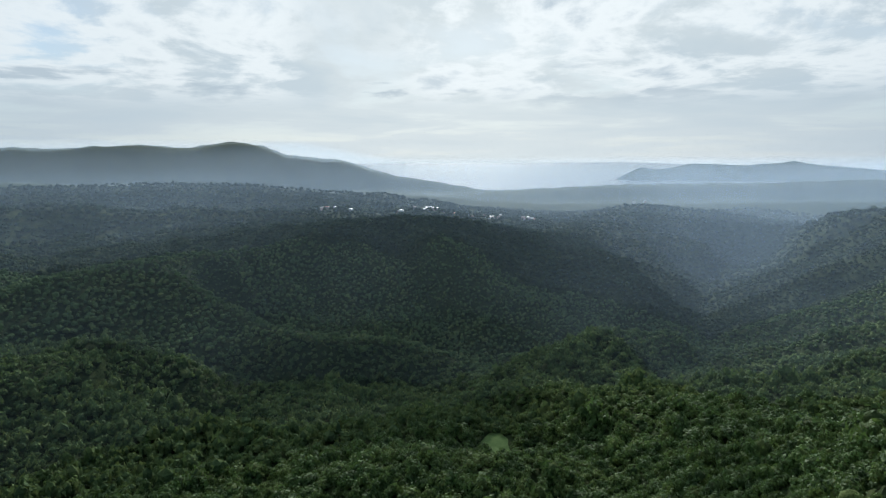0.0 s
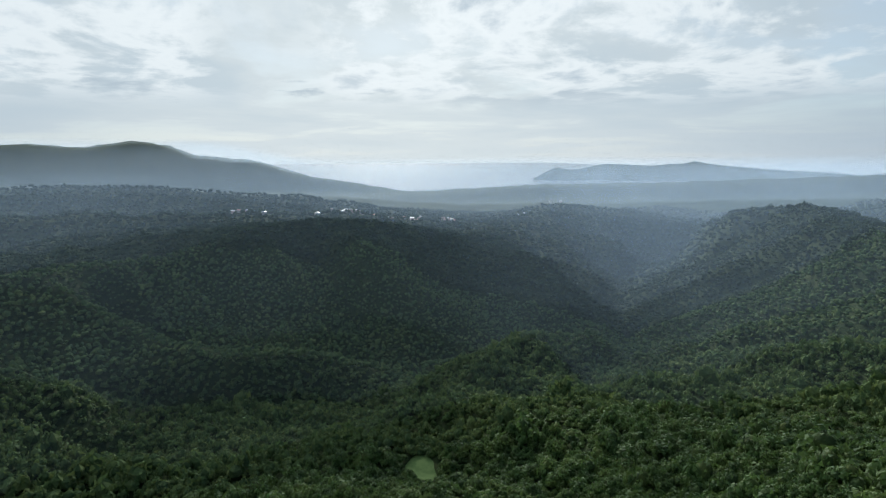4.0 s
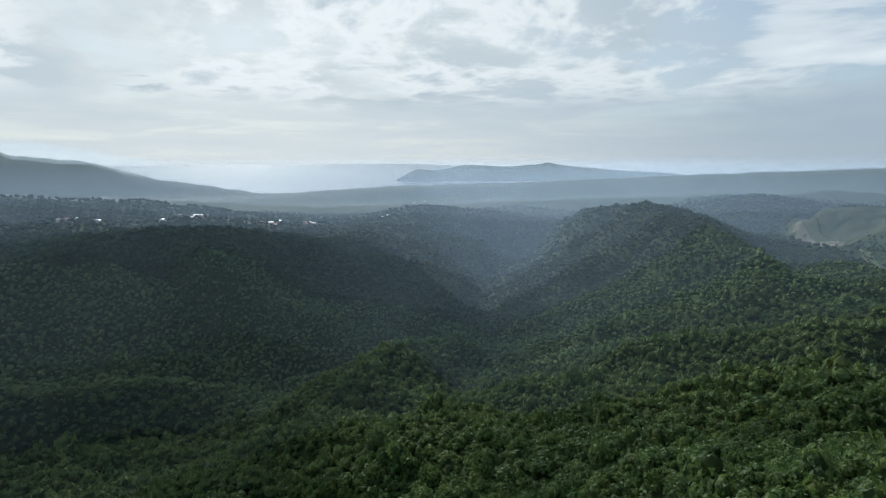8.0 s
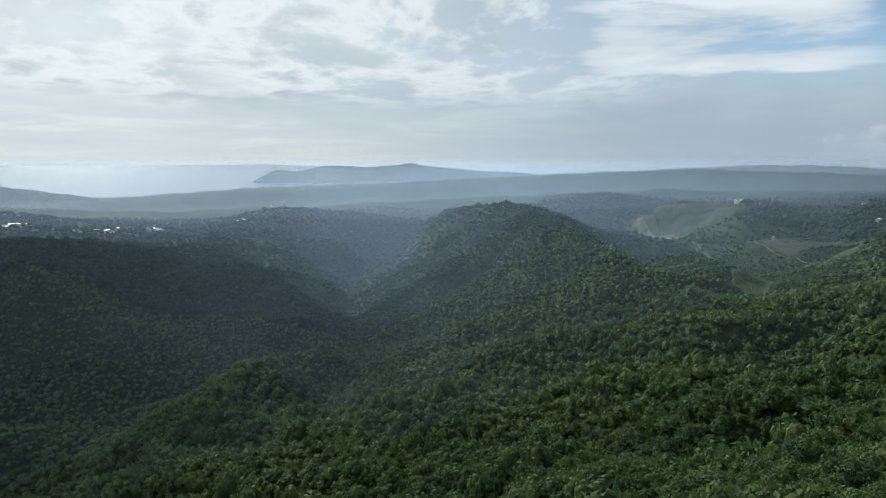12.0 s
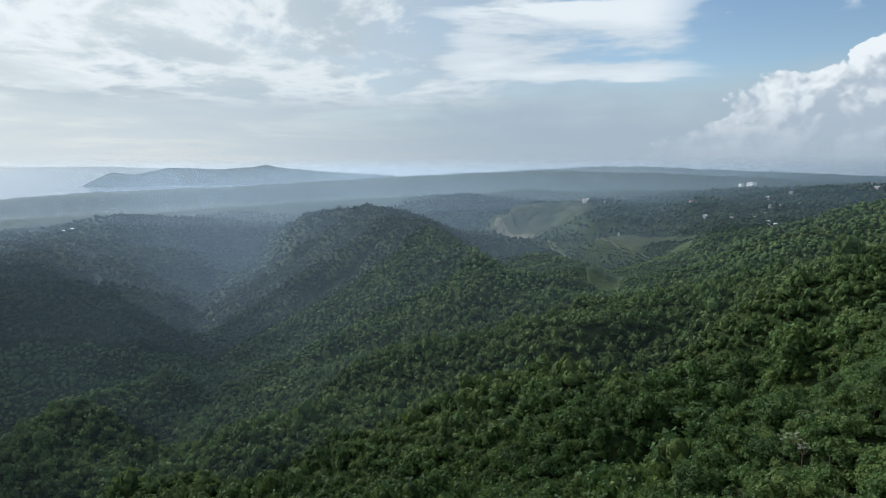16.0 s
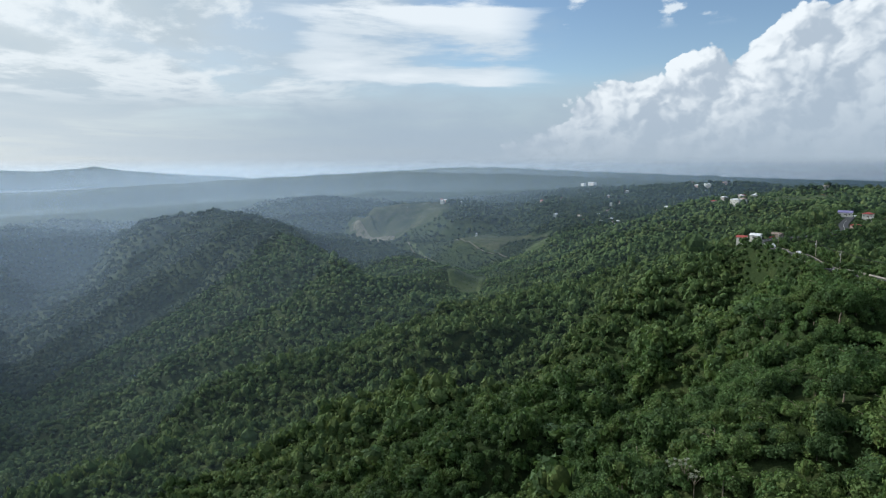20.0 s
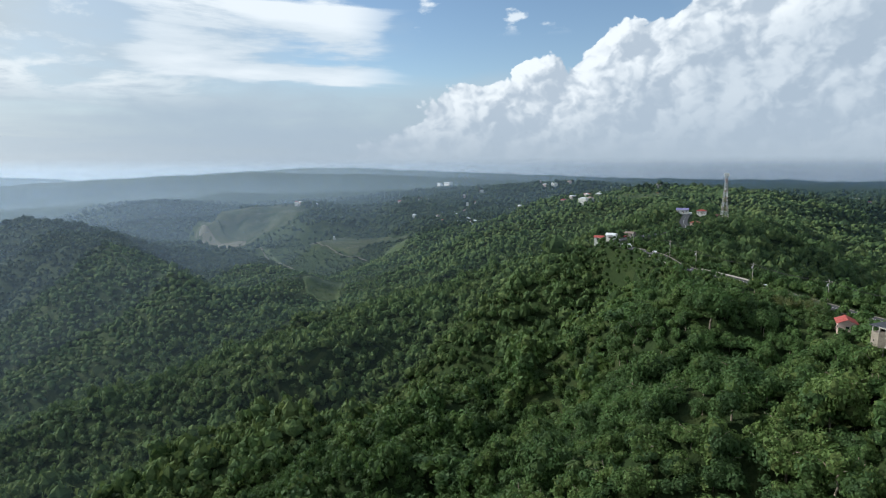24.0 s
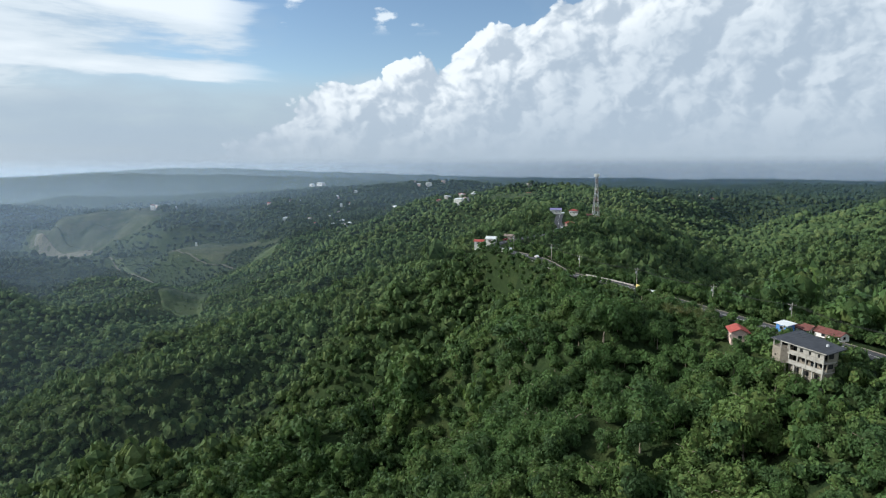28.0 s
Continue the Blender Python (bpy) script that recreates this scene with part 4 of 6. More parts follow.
# ---- the road ----
def ribbon(line, off0, off1, lift, mat, name, steps=6):
    """A strip that follows a line of (x, y, z) between two offsets to its side."""
    pts = []
    for i in range(len(line) - 1):
        p0, p1, p2, p3 = (np.array(line[max(0, min(len(line) - 1, i + k))], float) for k in (-1, 0, 1, 2))
        for j in range(steps):
            u = j / steps
            pts.append(0.5 * (2 * p1 + (p2 - p0) * u + (2 * p0 - 5 * p1 + 4 * p2 - p3) * u * u + (3 * p1 - p0 - 3 * p2 + p3) * u**3))
    pts.append(np.array(line[-1], float))
    pts = np.array(pts)
    d = np.gradient(pts, axis=0)
    n = np.stack([-d[:, 1], d[:, 0]], -1) / np.hypot(d[:, 0], d[:, 1])[:, None]
    up_ = np.array([0, 0, lift])
    a_, b_ = pts + np.c_[n * off0, np.zeros(len(n))] + up_, pts + np.c_[n * off1, np.zeros(len(n))] + up_
    v = np.concatenate([a_, b_, a_ - (0, 0, 0.3), b_ - (0, 0, 0.3)])
    k, c = np.arange(len(pts) - 1), len(pts)
    f = np.concatenate([np.stack([k, k + 1, k + 1 + c, k + c], -1), np.stack([k + 2 * c, k + 1 + 2 * c, k + 1, k], -1), np.stack([k + c, k + 1 + c, k + 1 + 3 * c, k + 3 * c], -1)])
    return new(name, mesh_from(name, v, f, mat, False))


ROADWAY = [spot(*p) for p in ROAD]
tagged(ribbon(ROADWAY, -3.6, 3.6, 0.10, ASPHALT, "road"), "two-lane asphalt road along the ridge", "road", kind="structure")
tagged(ribbon(ROADWAY, -0.07, 0.07, 0.115, PAINT_LINE, "road_marking"), "pale painted centre line of the road", "road marking", kind="structure")
tagged(ribbon(ROADWAY[3:11], -4.2, -3.8, 0.16, CONCRETE, "pavement"), "concrete gutter strip beside the asphalt road", "pavement", kind="structure")


# ---- houses ----
def window(parent, x, y, z, w, h, turn=0.0, mat=GLASS):
    fr = part("window", box(w, 0.14, h, 0, 0, 0), CONCRETE_PALE, parent)
    fr.matrix_basis = pose(x, y, z, 0, 0, turn)
    part("pane", box(w - 0.2, 0.05, h - 0.2, 0, -0.07, 0.1), mat, fr)
    return fr


def house(name, label, x, y, turn, w, d, h, wall, roof_mat, pitch=1.2, kind="gable", group="", wins=2, z=None, porch=False, deep=2.0):
    """A small house: walls on a footing, an overhanging roof, a door and windows. Its front looks along -y."""
    x, y, z = spot(x, y, z)
    z = min(z, 1.6 + max(ground_at(x + sx * w / 2, y + sy * w / 2) for sx in (-1, 0, 1) for sy in (-1, 0, 1)))
    ob = thing(name, label, "house", (x, y, z), turn, group)
    part("wall", box(w, d, h + deep + 1.6, 0, 0, -deep - 1.6, 0.03), wall, ob)
    o = 0.55
    bm = bmesh.new()
    if kind == "gable":
        sec = [(-d / 2 - o, h - 0.12), (0, h + pitch), (d / 2 + o, h - 0.12)]
        rows = [[bm.verts.new((sx * (w / 2 + o), yy, zz + dz)) for (yy, zz) in sec for dz in (0.0, 0.14)] for sx in (-1, 1)]
        L_, R_ = rows
        for i in (0, 2):
            bm.faces.new((L_[i + 1], L_[i + 3], R_[i + 3], R_[i + 1]))
            bm.faces.new((L_[i], R_[i], R_[i + 2], L_[i + 2]))
        for S in (L_, R_):
            bm.faces.new((S[0], S[1], S[3], S[2]))
            bm.faces.new((S[2], S[3], S[5], S[4]))
        bm.faces.new((L_[0], L_[1], R_[1], R_[0]))
        bm.faces.new((L_[4], L_[5], R_[5], R_[4]))
        bmesh.ops.recalc_face_normals(bm, faces=bm.faces)
        gab = prism([(-w / 2, -d / 2), (-w / 2, d / 2), (-w / 2 + 0.15, d / 2), (-w / 2 + 0.15, -d / 2)], h - 0.05, h)
        gab.free()
        for sx in (-1, 1):
            g = bmesh.new()
            xs = (sx * w / 2, sx * (w / 2 - 0.18))
            tri = [[g.verts.new((xx, yy, zz)) for yy, zz in ((-d / 2, h), (d / 2, h), (0, h + pitch * 0.93))] for xx in xs]
            g.faces.new(tri[0])
            g.faces.new(tri[1][::-1])
            for i in range(3):
                g.faces.new((tri[0][i], tri[1][i], tri[1][(i + 1) % 3], tri[0][(i + 1) % 3]))
            bmesh.ops.recalc_face_normals(g, faces=g.faces)
            part("gable", g, wall, ob)
    elif kind == "hip":
        low = [(-w / 2 - o, -d / 2 - o), (w / 2 + o, -d / 2 - o), (w / 2 + o, d / 2 + o), (-w / 2 - o, d / 2 + o)]
        r = max(0.1, (w - d) / 2)
        lv = [bm.verts.new((*p, h - 0.05)) for p in low]
        mv = [bm.verts.new((*p, h + 0.08)) for p in low]
        tv = [bm.verts.new((-r, 0, h + pitch)), bm.verts.new((r, 0, h + pitch))]
        bm.faces.new(lv[::-1])
        for i in range(4):
            bm.faces.new((lv[i], lv[(i + 1) % 4], mv[(i + 1) % 4], mv[i]))
        bm.faces.new((mv[0], mv[1], tv[1], tv[0]))
        bm.faces.new((mv[2], mv[3], tv[0], tv[1]))
        bm.faces.new((mv[1], mv[2], tv[1]))
        bm.faces.new((mv[3], mv[0], tv[0]))
    else:
        bm.free()
        bm = prism([(-w / 2 - o, -d / 2 - o), (w / 2 + o, -d / 2 - o), (w / 2 + o, d / 2 + o), (-w / 2 - o, d / 2 + o)], [h, h, h + pitch, h + pitch], [h + 0.14, h + 0.14, h + pitch + 0.14, h + pitch + 0.14])
    roof = part("roof", bm, roof_mat, ob)
    for i in range(int(w // 1.6)):
        rx = -w / 2 + 0.8 + i * 1.6
        if kind == "gable":
            for sy in (-1, 1):
                part("roof_rib", rod((rx, sy * (d / 2 + 0.5), h + 0.02), (rx, 0, h + pitch + 0.16), 0.05, sides=4), roof_mat, roof)
    part("door", box(0.95, 0.1, 2.05, 0.0 if wins % 2 == 0 else w * 0.12, -d / 2 - 0.03, 0.05, 0.02), BROWN_ROOF, ob)
    for i in range(wins):
        window(ob, -w / 2 + (i + 0.5) * w / wins + (0.25 * w / wins if wins % 2 == 0 else 0), -d / 2 - 0.04, 0.95, 1.3, 1.1)
        window(ob, -w / 2 + (i + 0.5) * w / wins, d / 2 + 0.04, 0.95, 1.2, 1.1, 180)
    for sx in (-1, 1):
        window(ob, sx * (w / 2 + 0.04), 0, 0.95, 1.2, 1.1, 90 * sx)
    if porch:
        part("porch_roof", prism([(-w / 2, -d / 2 - 2.4), (w / 2, -d / 2 - 2.4), (w / 2, -d / 2), (-w / 2, -d / 2)], [h - 0.5, h - 0.5, h - 0.15, h - 0.15], [h - 0.4, h - 0.4, h - 0.05, h - 0.05]), roof_mat, ob)
        for sx in (-1, 0, 1):
            part("porch_post", rod((sx * (w / 2 - 0.15), -d / 2 - 2.25, -1.0), (sx * (w / 2 - 0.15), -d / 2 - 2.25, h - 0.45), 0.07), CONCRETE_PALE, ob)
    return ob


def guest_house():
    """The large unfinished house on posts over the slope; local x runs along its front, -y looks down the slope."""
    ob = thing("guest_house", "large bare concrete house on posts with a dark sloping roof", "building", spot(256.2, 93.4, 263.85), 205.6)
    L_ = 13.8
    zu, ze = 2.65, 5.35
    front, back_a, back_d = -0.4, 8.4, 4.6
    plan = [(-L_ / 2, front), (L_ / 2, front), (L_ / 2, back_d), (-L_ / 2, back_a)]
    part("lower_floor", prism(plan, -0.3, 0.0), CONCRETE_PALE, ob, "pale concrete floor slab")
    part("upper_floor", prism(plan, zu - 0.28, zu), CONCRETE_PALE, ob, "pale concrete floor slab")
    eave = [(-L_ / 2 - 1.0, front - 1.1), (L_ / 2 + 1.4, front - 0.8), (L_ / 2 + 1.6, back_d + 0.9), (-L_ / 2 - 0.8, back_a + 0.8)]
    roof = part("roof", prism(eave, [ze, ze - 0.1, ze + 0.7, ze + 1.05], [ze + 0.22, ze + 0.12, ze + 0.92, ze + 1.27]), DARK_ROOF, ob, "dark grey sheet-metal roof")
    part("fascia", box(L_ + 2.3, 0.08, 0.26, 0.2, front - 1.0, ze - 0.03), CONCRETE_PALE, roof)
    for i in range(12):
        u = (i + 0.5) / 12
        x0 = eave[0][0] + u * (eave[1][0] - eave[0][0])
        x1 = eave[3][0] + u * (eave[2][0] - eave[3][0])
        part("roof_seam", rod((x0, front - 1.0, ze + 0.22 - 0.1 * u), (x1, back_a + 0.7 - 3.7 * u, ze + 1.27 - 0.35 * u), 0.04, sides=4), DARK_ROOF, roof)
    for z0, h in ((0.0, zu - 0.28), (zu, ze - zu + 0.1)):
        part("inner_wall", box(L_ - 3.2, 0.16, h, 1.2, 2.1, z0), CONCRETE, ob)
        part("end_wall", box(0.18, back_d - 1.0, h, L_ / 2 - 0.1, (back_d + 1.0) / 2, z0), CONCRETE, ob)
        part("end_wall", box(0.18, back_a - 1.0, h, -L_ / 2 + 0.1, (back_a + 1.0) / 2, z0), CONCRETE, ob)
        bw = part("back_wall", box(math.hypot(L_, 3.8) - 0.3, 0.18, h, 0, 0, 0), CONCRETE, ob)
        bw.matrix_basis = pose(0, (back_a + back_d) / 2 - 0.14, z0, 0, 0, -12.75)
        # verandah parapet with its rail, in bays
        for i in range(4):
            bx = -L_ / 2 + 4.0 + (i + 0.5) * (L_ - 4.0) / 4
            if z0 and i:
                fw = part("front_wall", box((L_ - 4.0) / 4 - 0.33, 0.16, h - 0.86, bx, front + 0.16, z0 + 0.94, 0.02), CONCRETE_PALE, ob)
                part("window_hole_shade", box(0.9 if i == 1 else 0.55, 0.08, 0.85, bx - 0.2, front + 0.06, z0 + 1.15), OPENING_SHADE, fw)
            par = part("parapet", box((L_ - 4.0) / 4 - 0.34, 0.14, 0.86, bx, front + 0.12, z0 + 0.002, 0.02), CONCRETE_PALE, ob)
            part("hand_rail", box((L_ - 4.0) / 4 - 0.34, 0.2, 0.07, bx, front + 0.12, z0 + 0.864), CONCRETE, par)
        for i in range(5):
            cx = -L_ / 2 + 4.0 + i * (L_ - 4.0) / 4
            part("column", box(0.32, 0.32, h, cx - (0.15 if i == 4 else 0), front + 0.18, z0, 0.02), CONCRETE_PALE, ob)
        # openings are flat panels: glass, or near-black in place of the shade inside
        for i in range(4):
            wx = -2.6 + i * 2.6
            op = part("opening", box(1.7, 0.06, 1.7 if i % 2 else 1.95, wx, 2.0, z0 + (0.5 if i % 2 else 0.05)), OPENING_SHADE if (i + int(z0)) % 2 else GLASS, ob)
            part("frame", box(1.9, 0.05, 0.1, wx, 1.985, z0 + (2.2 if i % 2 else 2.0)), CONCRETE_PALE, op)
        part("opening", box(0.06, 1.8, 1.2, L_ / 2, back_d * 0.5, z0 + 0.9), OPENING_SHADE, ob)
    # the closed bay at one end
    bay = [(-L_ / 2 - 0.6, front - 0.5), (-L_ / 2 + 2.4, front - 1.1), (-L_ / 2 + 3.7, front + 0.2), (-L_ / 2 + 3.7, front + 2.2), (-L_ / 2 - 0.6, front + 2.2)]
    bw = part("bay_wall", prism(bay, -0.4, zu + 0.95), CONCRETE, ob, "rough bare block wall")
    for x0, z0 in ((-L_ / 2 + 0.7, 1.1), (-L_ / 2 + 1.5, 1.5)):
        part("vent_hole_shade", box(0.35, 0.12, 0.35, x0, front - 0.84, z0), OPENING_SHADE, bw)
    for px, py in ((-L_ / 2 - 0.4, front - 0.3), (-L_ / 2 + 2.3, front - 0.85), (-L_ / 2 + 3.5, front + 0.25)):
        part("bay_post", box(0.26, 0.26, ze - zu - 0.95, px, py, zu + 0.95), CONCRETE_PALE, ob)
    part("bay_opening_shade", box(3.2, 0.05, 1.3, -L_ / 2 + 1.6, front + 2.1, zu + 1.0), OPENING_SHADE, ob)
    # posts and the wall beneath
    for i in range(6):
        cx = -L_ / 2 + 0.3 + i * (L_ - 0.6) / 5
        part("stilt", box(0.36, 0.36, 7.2, cx, front + 0.25, -7.5, 0.02), CONCRETE_PALE, ob)
    part("brace", rod((-L_ / 2 + 2.4, front - 0.2, -0.4), (-L_ / 2 + 3.1, front + 0.2, -4.5), 0.14), CONCRETE_PALE, ob)
    part("footing_wall", box(L_ - 3.6, 0.3, 6.6, 1.4, front + 1.4, -6.9, 0.03), CONCRETE, ob)
    part("footing_side", box(0.3, 2.4, 4.0, L_ / 2 - 0.4, 2.4, -4.3), CONCRETE, ob)
    # solid near-black panels stand in for shaded openings
    for i in range(3):
        part("wall_opening_shade", box(1.5, 0.08, 1.2, -1.5 + i * 3.0, front + 1.24, -2.4), OPENING_SHADE, ob)
    tank = part("water_tank", rod((L_ / 2 - 2.0, back_d - 1.2, ze + 0.75), (L_ / 2 - 2.0, back_d - 1.2, ze + 1.25), 0.4, sides=14), STEEL, ob)
    part("tank_lid", rod((L_ / 2 - 2.0, back_d - 1.2, ze + 1.25), (L_ / 2 - 2.0, back_d - 1.2, ze + 1.36), 0.18, sides=10), STEEL, tank)
    return ob


guest_house()
house("kiosk", "small blue roadside kiosk with a pale metal roof", 292.5, 79.5, 205, 4.2, 3.4, 2.5, BLUE_WALL, WHITE_ROOF, 0.5, "shed", wins=1, z=261.0)
house("house", "low white house under a rusty red metal roof", 293, 74.2, 205, 6.4, 4.6, 2.2, WHITE_WALL, RUST_ROOF, 1.3, "gable", "houses behind the guest house", 3, 260.3, False)
house("house", "small white house with a rust-red roof by the road", 287.6, 70.2, 206, 8.4, 4.8, 2.2, WHITE_WALL, RUST_ROOF, 1.2, "gable", "houses behind the guest house", 2, 260.4, False)
house("house", "small house under a bright red metal roof among trees", 290.0, 92.6, 170, 6.8, 5.4, 3.0, PINK_WALL, RED_ROOF, 1.3, "gable", wins=2, z=259.4)
shed = thing("shed", "open shed with a flat white metal roof among trees", "shed", (324.5 * U, 116.5 * U, ground_at(324.5 * U, 116.5 * U)), 250)
top_z = 260.4 * U - shed.location.z
part("roof", prism([(-3.0, -2.6), (3.0, -2.6), (3.0, 2.6), (-3.0, 2.6)], [top_z, top_z, top_z + 0.4, top_z + 0.4], [top_z + 0.12, top_z + 0.12, top_z + 0.52, top_z + 0.52]), WHITE_ROOF, shed)
for sx in (-2.7, 2.7):
    for sy in (-2.3, 2.3):
        part("post", rod((sx, sy, -1.5), (sx, sy, top_z + 0.2), 0.1), WOOD_POLE, shed)
part("floor", box(5.4, 4.6, 0.2, 0, 0, top_z - 2.6), CONCRETE, shed)
house("house", "pinkish roadside house with a brown hipped roof", 449, 126.5, 262, 8.6, 7.0, 3.0, PINK_WALL, BROWN_ROOF, 1.5, "hip", "houses along the ridge", 3, 257.8, True)
house("house", "little white house with a white gabled roof", 450.5, 150.5, 300, 5.4, 4.6, 3.0, WHITE_WALL, WHITE_ROOF, 1.5, "gable", "houses along the ridge", 2, 256.6)
house("house", "small roadside house under a red metal roof", 481, 166, 260, 6.5, 5.4, 2.8, WHITE_WALL, RED_ROOF, 1.2, "gable", "houses along the ridge", 2, 257.6)
house("house", "roadside house with a pale grey metal roof", 489, 159, 255, 7.0, 5.6, 3.2, WHITE_WALL, WHITE_ROOF, 1.4, "gable", "houses along the ridge", 2, 257.8)
house("house", "small dark roadside store with a brown roof", 506, 148, 240, 7.0, 5.0, 2.7, CONCRETE, BROWN_ROOF, 1.1, "gable", "houses along the ridge", 2, 257.8)
house("house", "little red-roofed house beside the road bend", 577, 102, 250, 7.5, 6.0, 3.2, PINK_WALL, RED_ROOF, 1.4, "hip", "houses along the ridge", 2, 258.4)
house("house", "long house with a violet-blue metal roof", 668, 103, 260, 12.0, 7.5, 3.4, WHITE_WALL, VIOLET_ROOF, 1.8, "gable", "houses by the mast", 3, 260.5)
house("house", "white house with a brick-red hipped roof", 664, 88, 255, 9.0, 7.0, 3.6, WHITE_WALL, RED_ROOF, 1.6, "hip", "houses by the mast", 3, 260)
house("house", "white two-storey house with a flat pale roof", 690, 96, 270, 7.0, 7.0, 5.2, WHITE_WALL, WHITE_ROOF, 0.4, "shed", "houses by the mast", 2, 260)
house("house", "low house with an orange-red metal roof", 668, 74, 265, 10.0, 6.5, 3.0, PINK_WALL, RUST_ROOF, 1.3, "gable", "houses by the mast", 3, 259.5)


# ---- roadside things ----
def utility_pole(x, y, turn, tall=9.5):
    x, y, _ = spot(x, y, 0)
    ob = thing("utility_pole", "grey utility pole with crossarm and insulators", "utility pole", (x, y, ground_at(x, y) - 0.05), turn, "poles along the road")
    part("post", rod((0, 0, -0.8), (0, 0, tall), 0.17, 0.11, 10), WOOD_POLE, ob, smooth=True)
    arm = part("crossarm", box(2.6, 0.12, 0.14, 0, 0.14, tall - 0.9, 0.01), WOOD_POLE, ob)
    for dx in (-1.15, -0.4, 0.4, 1.15):
        part("insulator", rod((dx, 0.14, tall - 0.76), (dx, 0.14, tall - 0.52), 0.06, 0.04, 8), CONCRETE_PALE, arm)
    part("brace", rod((0.75, 0.1, tall - 0.9), (0.05, 0.12, tall - 1.6), 0.03, sides=5), STEEL, ob)
    part("transformer", rod((0.42, 0, tall - 2.7), (0.42, 0, tall - 1.8), 0.27, sides=12), STEEL, ob)
    return ob


POLES = [(262, 66.5, 20), (297, 76, 25), (322.5, 88.0, 25), (353.5, 104.5, 30), (382.5, 121.5, 20), (421, 129.5, 10), (462, 146.5, -10)]
for px, py, pt in POLES:
    utility_pole(px, py, pt + 40)
for (ax, ay, at_), (bx, by, bt_) in zip(POLES, POLES[1:]):
    ax, ay, bx, by = ax * U, ay * U, bx * U, by * U
    za, zb = ground_at(ax, ay) + 8.9, ground_at(bx, by) + 8.9
    line = new("power_line")
    line.location = (ax, ay, za)
    tagged(line, "thin sagging black power lines between poles", "power line", "wires along the road")
    for off in (-1.15, -0.4, 0.4, 1.15):
        bm = bmesh.new()
        oa = Vector((math.cos(radians(at_ + 40)), math.sin(radians(at_ + 40)), 0)) * off
        ob_ = Vector((math.cos(radians(bt_ + 40)), math.sin(radians(bt_ + 40)), 0)) * off
        prev = None
        for i in range(9):
            u = i / 8
            p = oa.lerp(Vector((bx - ax, by - ay, zb - za)) + ob_, u) - Vector((0, 0, 1.3 * 4 * u * (1 - u)))
            if prev:
                rod(prev, p, 0.028, sides=4, bm=bm)
            prev = p
        part("wire", bm, RUBBER, line)


def vehicle(name, label, x, y, z, turn, paint, van=True):
    ob = thing(name, label, "van" if van else "car", spot(x, y, z), turn)
    Lc, Wc, H = (4.7, 1.75, 1.95) if van else (4.2, 1.7, 1.45)
    side = [(-Lc / 2, 0.35), (Lc / 2, 0.35), (Lc / 2, 0.8), (Lc / 2 - 0.5, 1.0), (Lc / 2 - 1.25, H), (-Lc / 2 + (0.15 if van else 0.9), H), (-Lc / 2, 1.05)]
    bm = bmesh.new()
    A_ = [bm.verts.new((px, -Wc / 2, pz)) for px, pz in side]
    B_ = [bm.verts.new((px, Wc / 2, pz)) for px, pz in side]
    bm.faces.new(A_)
    bm.faces.new(B_[::-1])
    for i in range(len(side)):
        bm.faces.new((A_[i], B_[i], B_[(i + 1) % len(side)], A_[(i + 1) % len(side)]))
    bmesh.ops.recalc_face_normals(bm, faces=bm.faces)
    bmesh.ops.bevel(bm, geom=list(bm.edges), offset=0.06, segments=2, affect="EDGES")
    body = part("body", bm, paint, ob, smooth=False)
    for sy in (-1, 1):
        part("side_window", box(Lc * 0.55, 0.03, 0.5, -0.15, sy * (Wc / 2 + 0.005), H - 0.72), GLASS, body)
        part("headlight", box(0.06, 0.3, 0.16, Lc / 2, sy * 0.6, 0.72), PAINT_LINE, body)
        part("tail_light", box(0.05, 0.14, 0.4, -Lc / 2, sy * 0.75, 0.85), CAR_RED, body)
        for dx in (-Lc * 0.31, Lc * 0.31):
            w = part("wheel", rod((dx, sy * (Wc / 2 - 0.2), 0.33), (dx, sy * (Wc / 2 + 0.01), 0.33), 0.33, sides=16), RUBBER, ob)
            part("rim", rod((dx, sy * (Wc / 2 + 0.01), 0.33), (dx, sy * (Wc / 2 + 0.03), 0.33), 0.19, sides=10), STEEL, w)
    ws = part("windscreen", box(0.04, Wc - 0.3, 0.85, 0, 0, -0.42), GLASS, body)
    ws.matrix_basis = pose(Lc / 2 - 0.86, 0, (1.0 + H) / 2 + 0.02, 0, -38 if van else -45, 0)
    part("rear_window", box(0.03, Wc - 0.35, 0.5, -Lc / 2 + (0.06 if van else 0.42), 0, H - 0.68), GLASS, body)
    part("bumper", box(0.14, Wc - 0.1, 0.24, Lc / 2, 0, 0.34, 0.03), RUBBER, ob)
    return ob


vehicle("van", "white van driving along the ridge road", 339.2, 102.3, 260.08, 207, CAR_WHITE)
vehicle("car", "small white car on the road below the pinkish house", 424, 136.5, 259.35, 18, CAR_WHITE, False)
vehicle("van", "green passenger jeep parked at the road bend", 548, 114.0, 258.3, -30, CAR_GREEN)
vehicle("car", "white car parked at the road bend", 560, 108.5, 258.6, -20, CAR_WHITE, False)
vehicle("car", "red car parked by the roadside houses", 497, 150.5, 258.05, -45, CAR_RED, False)

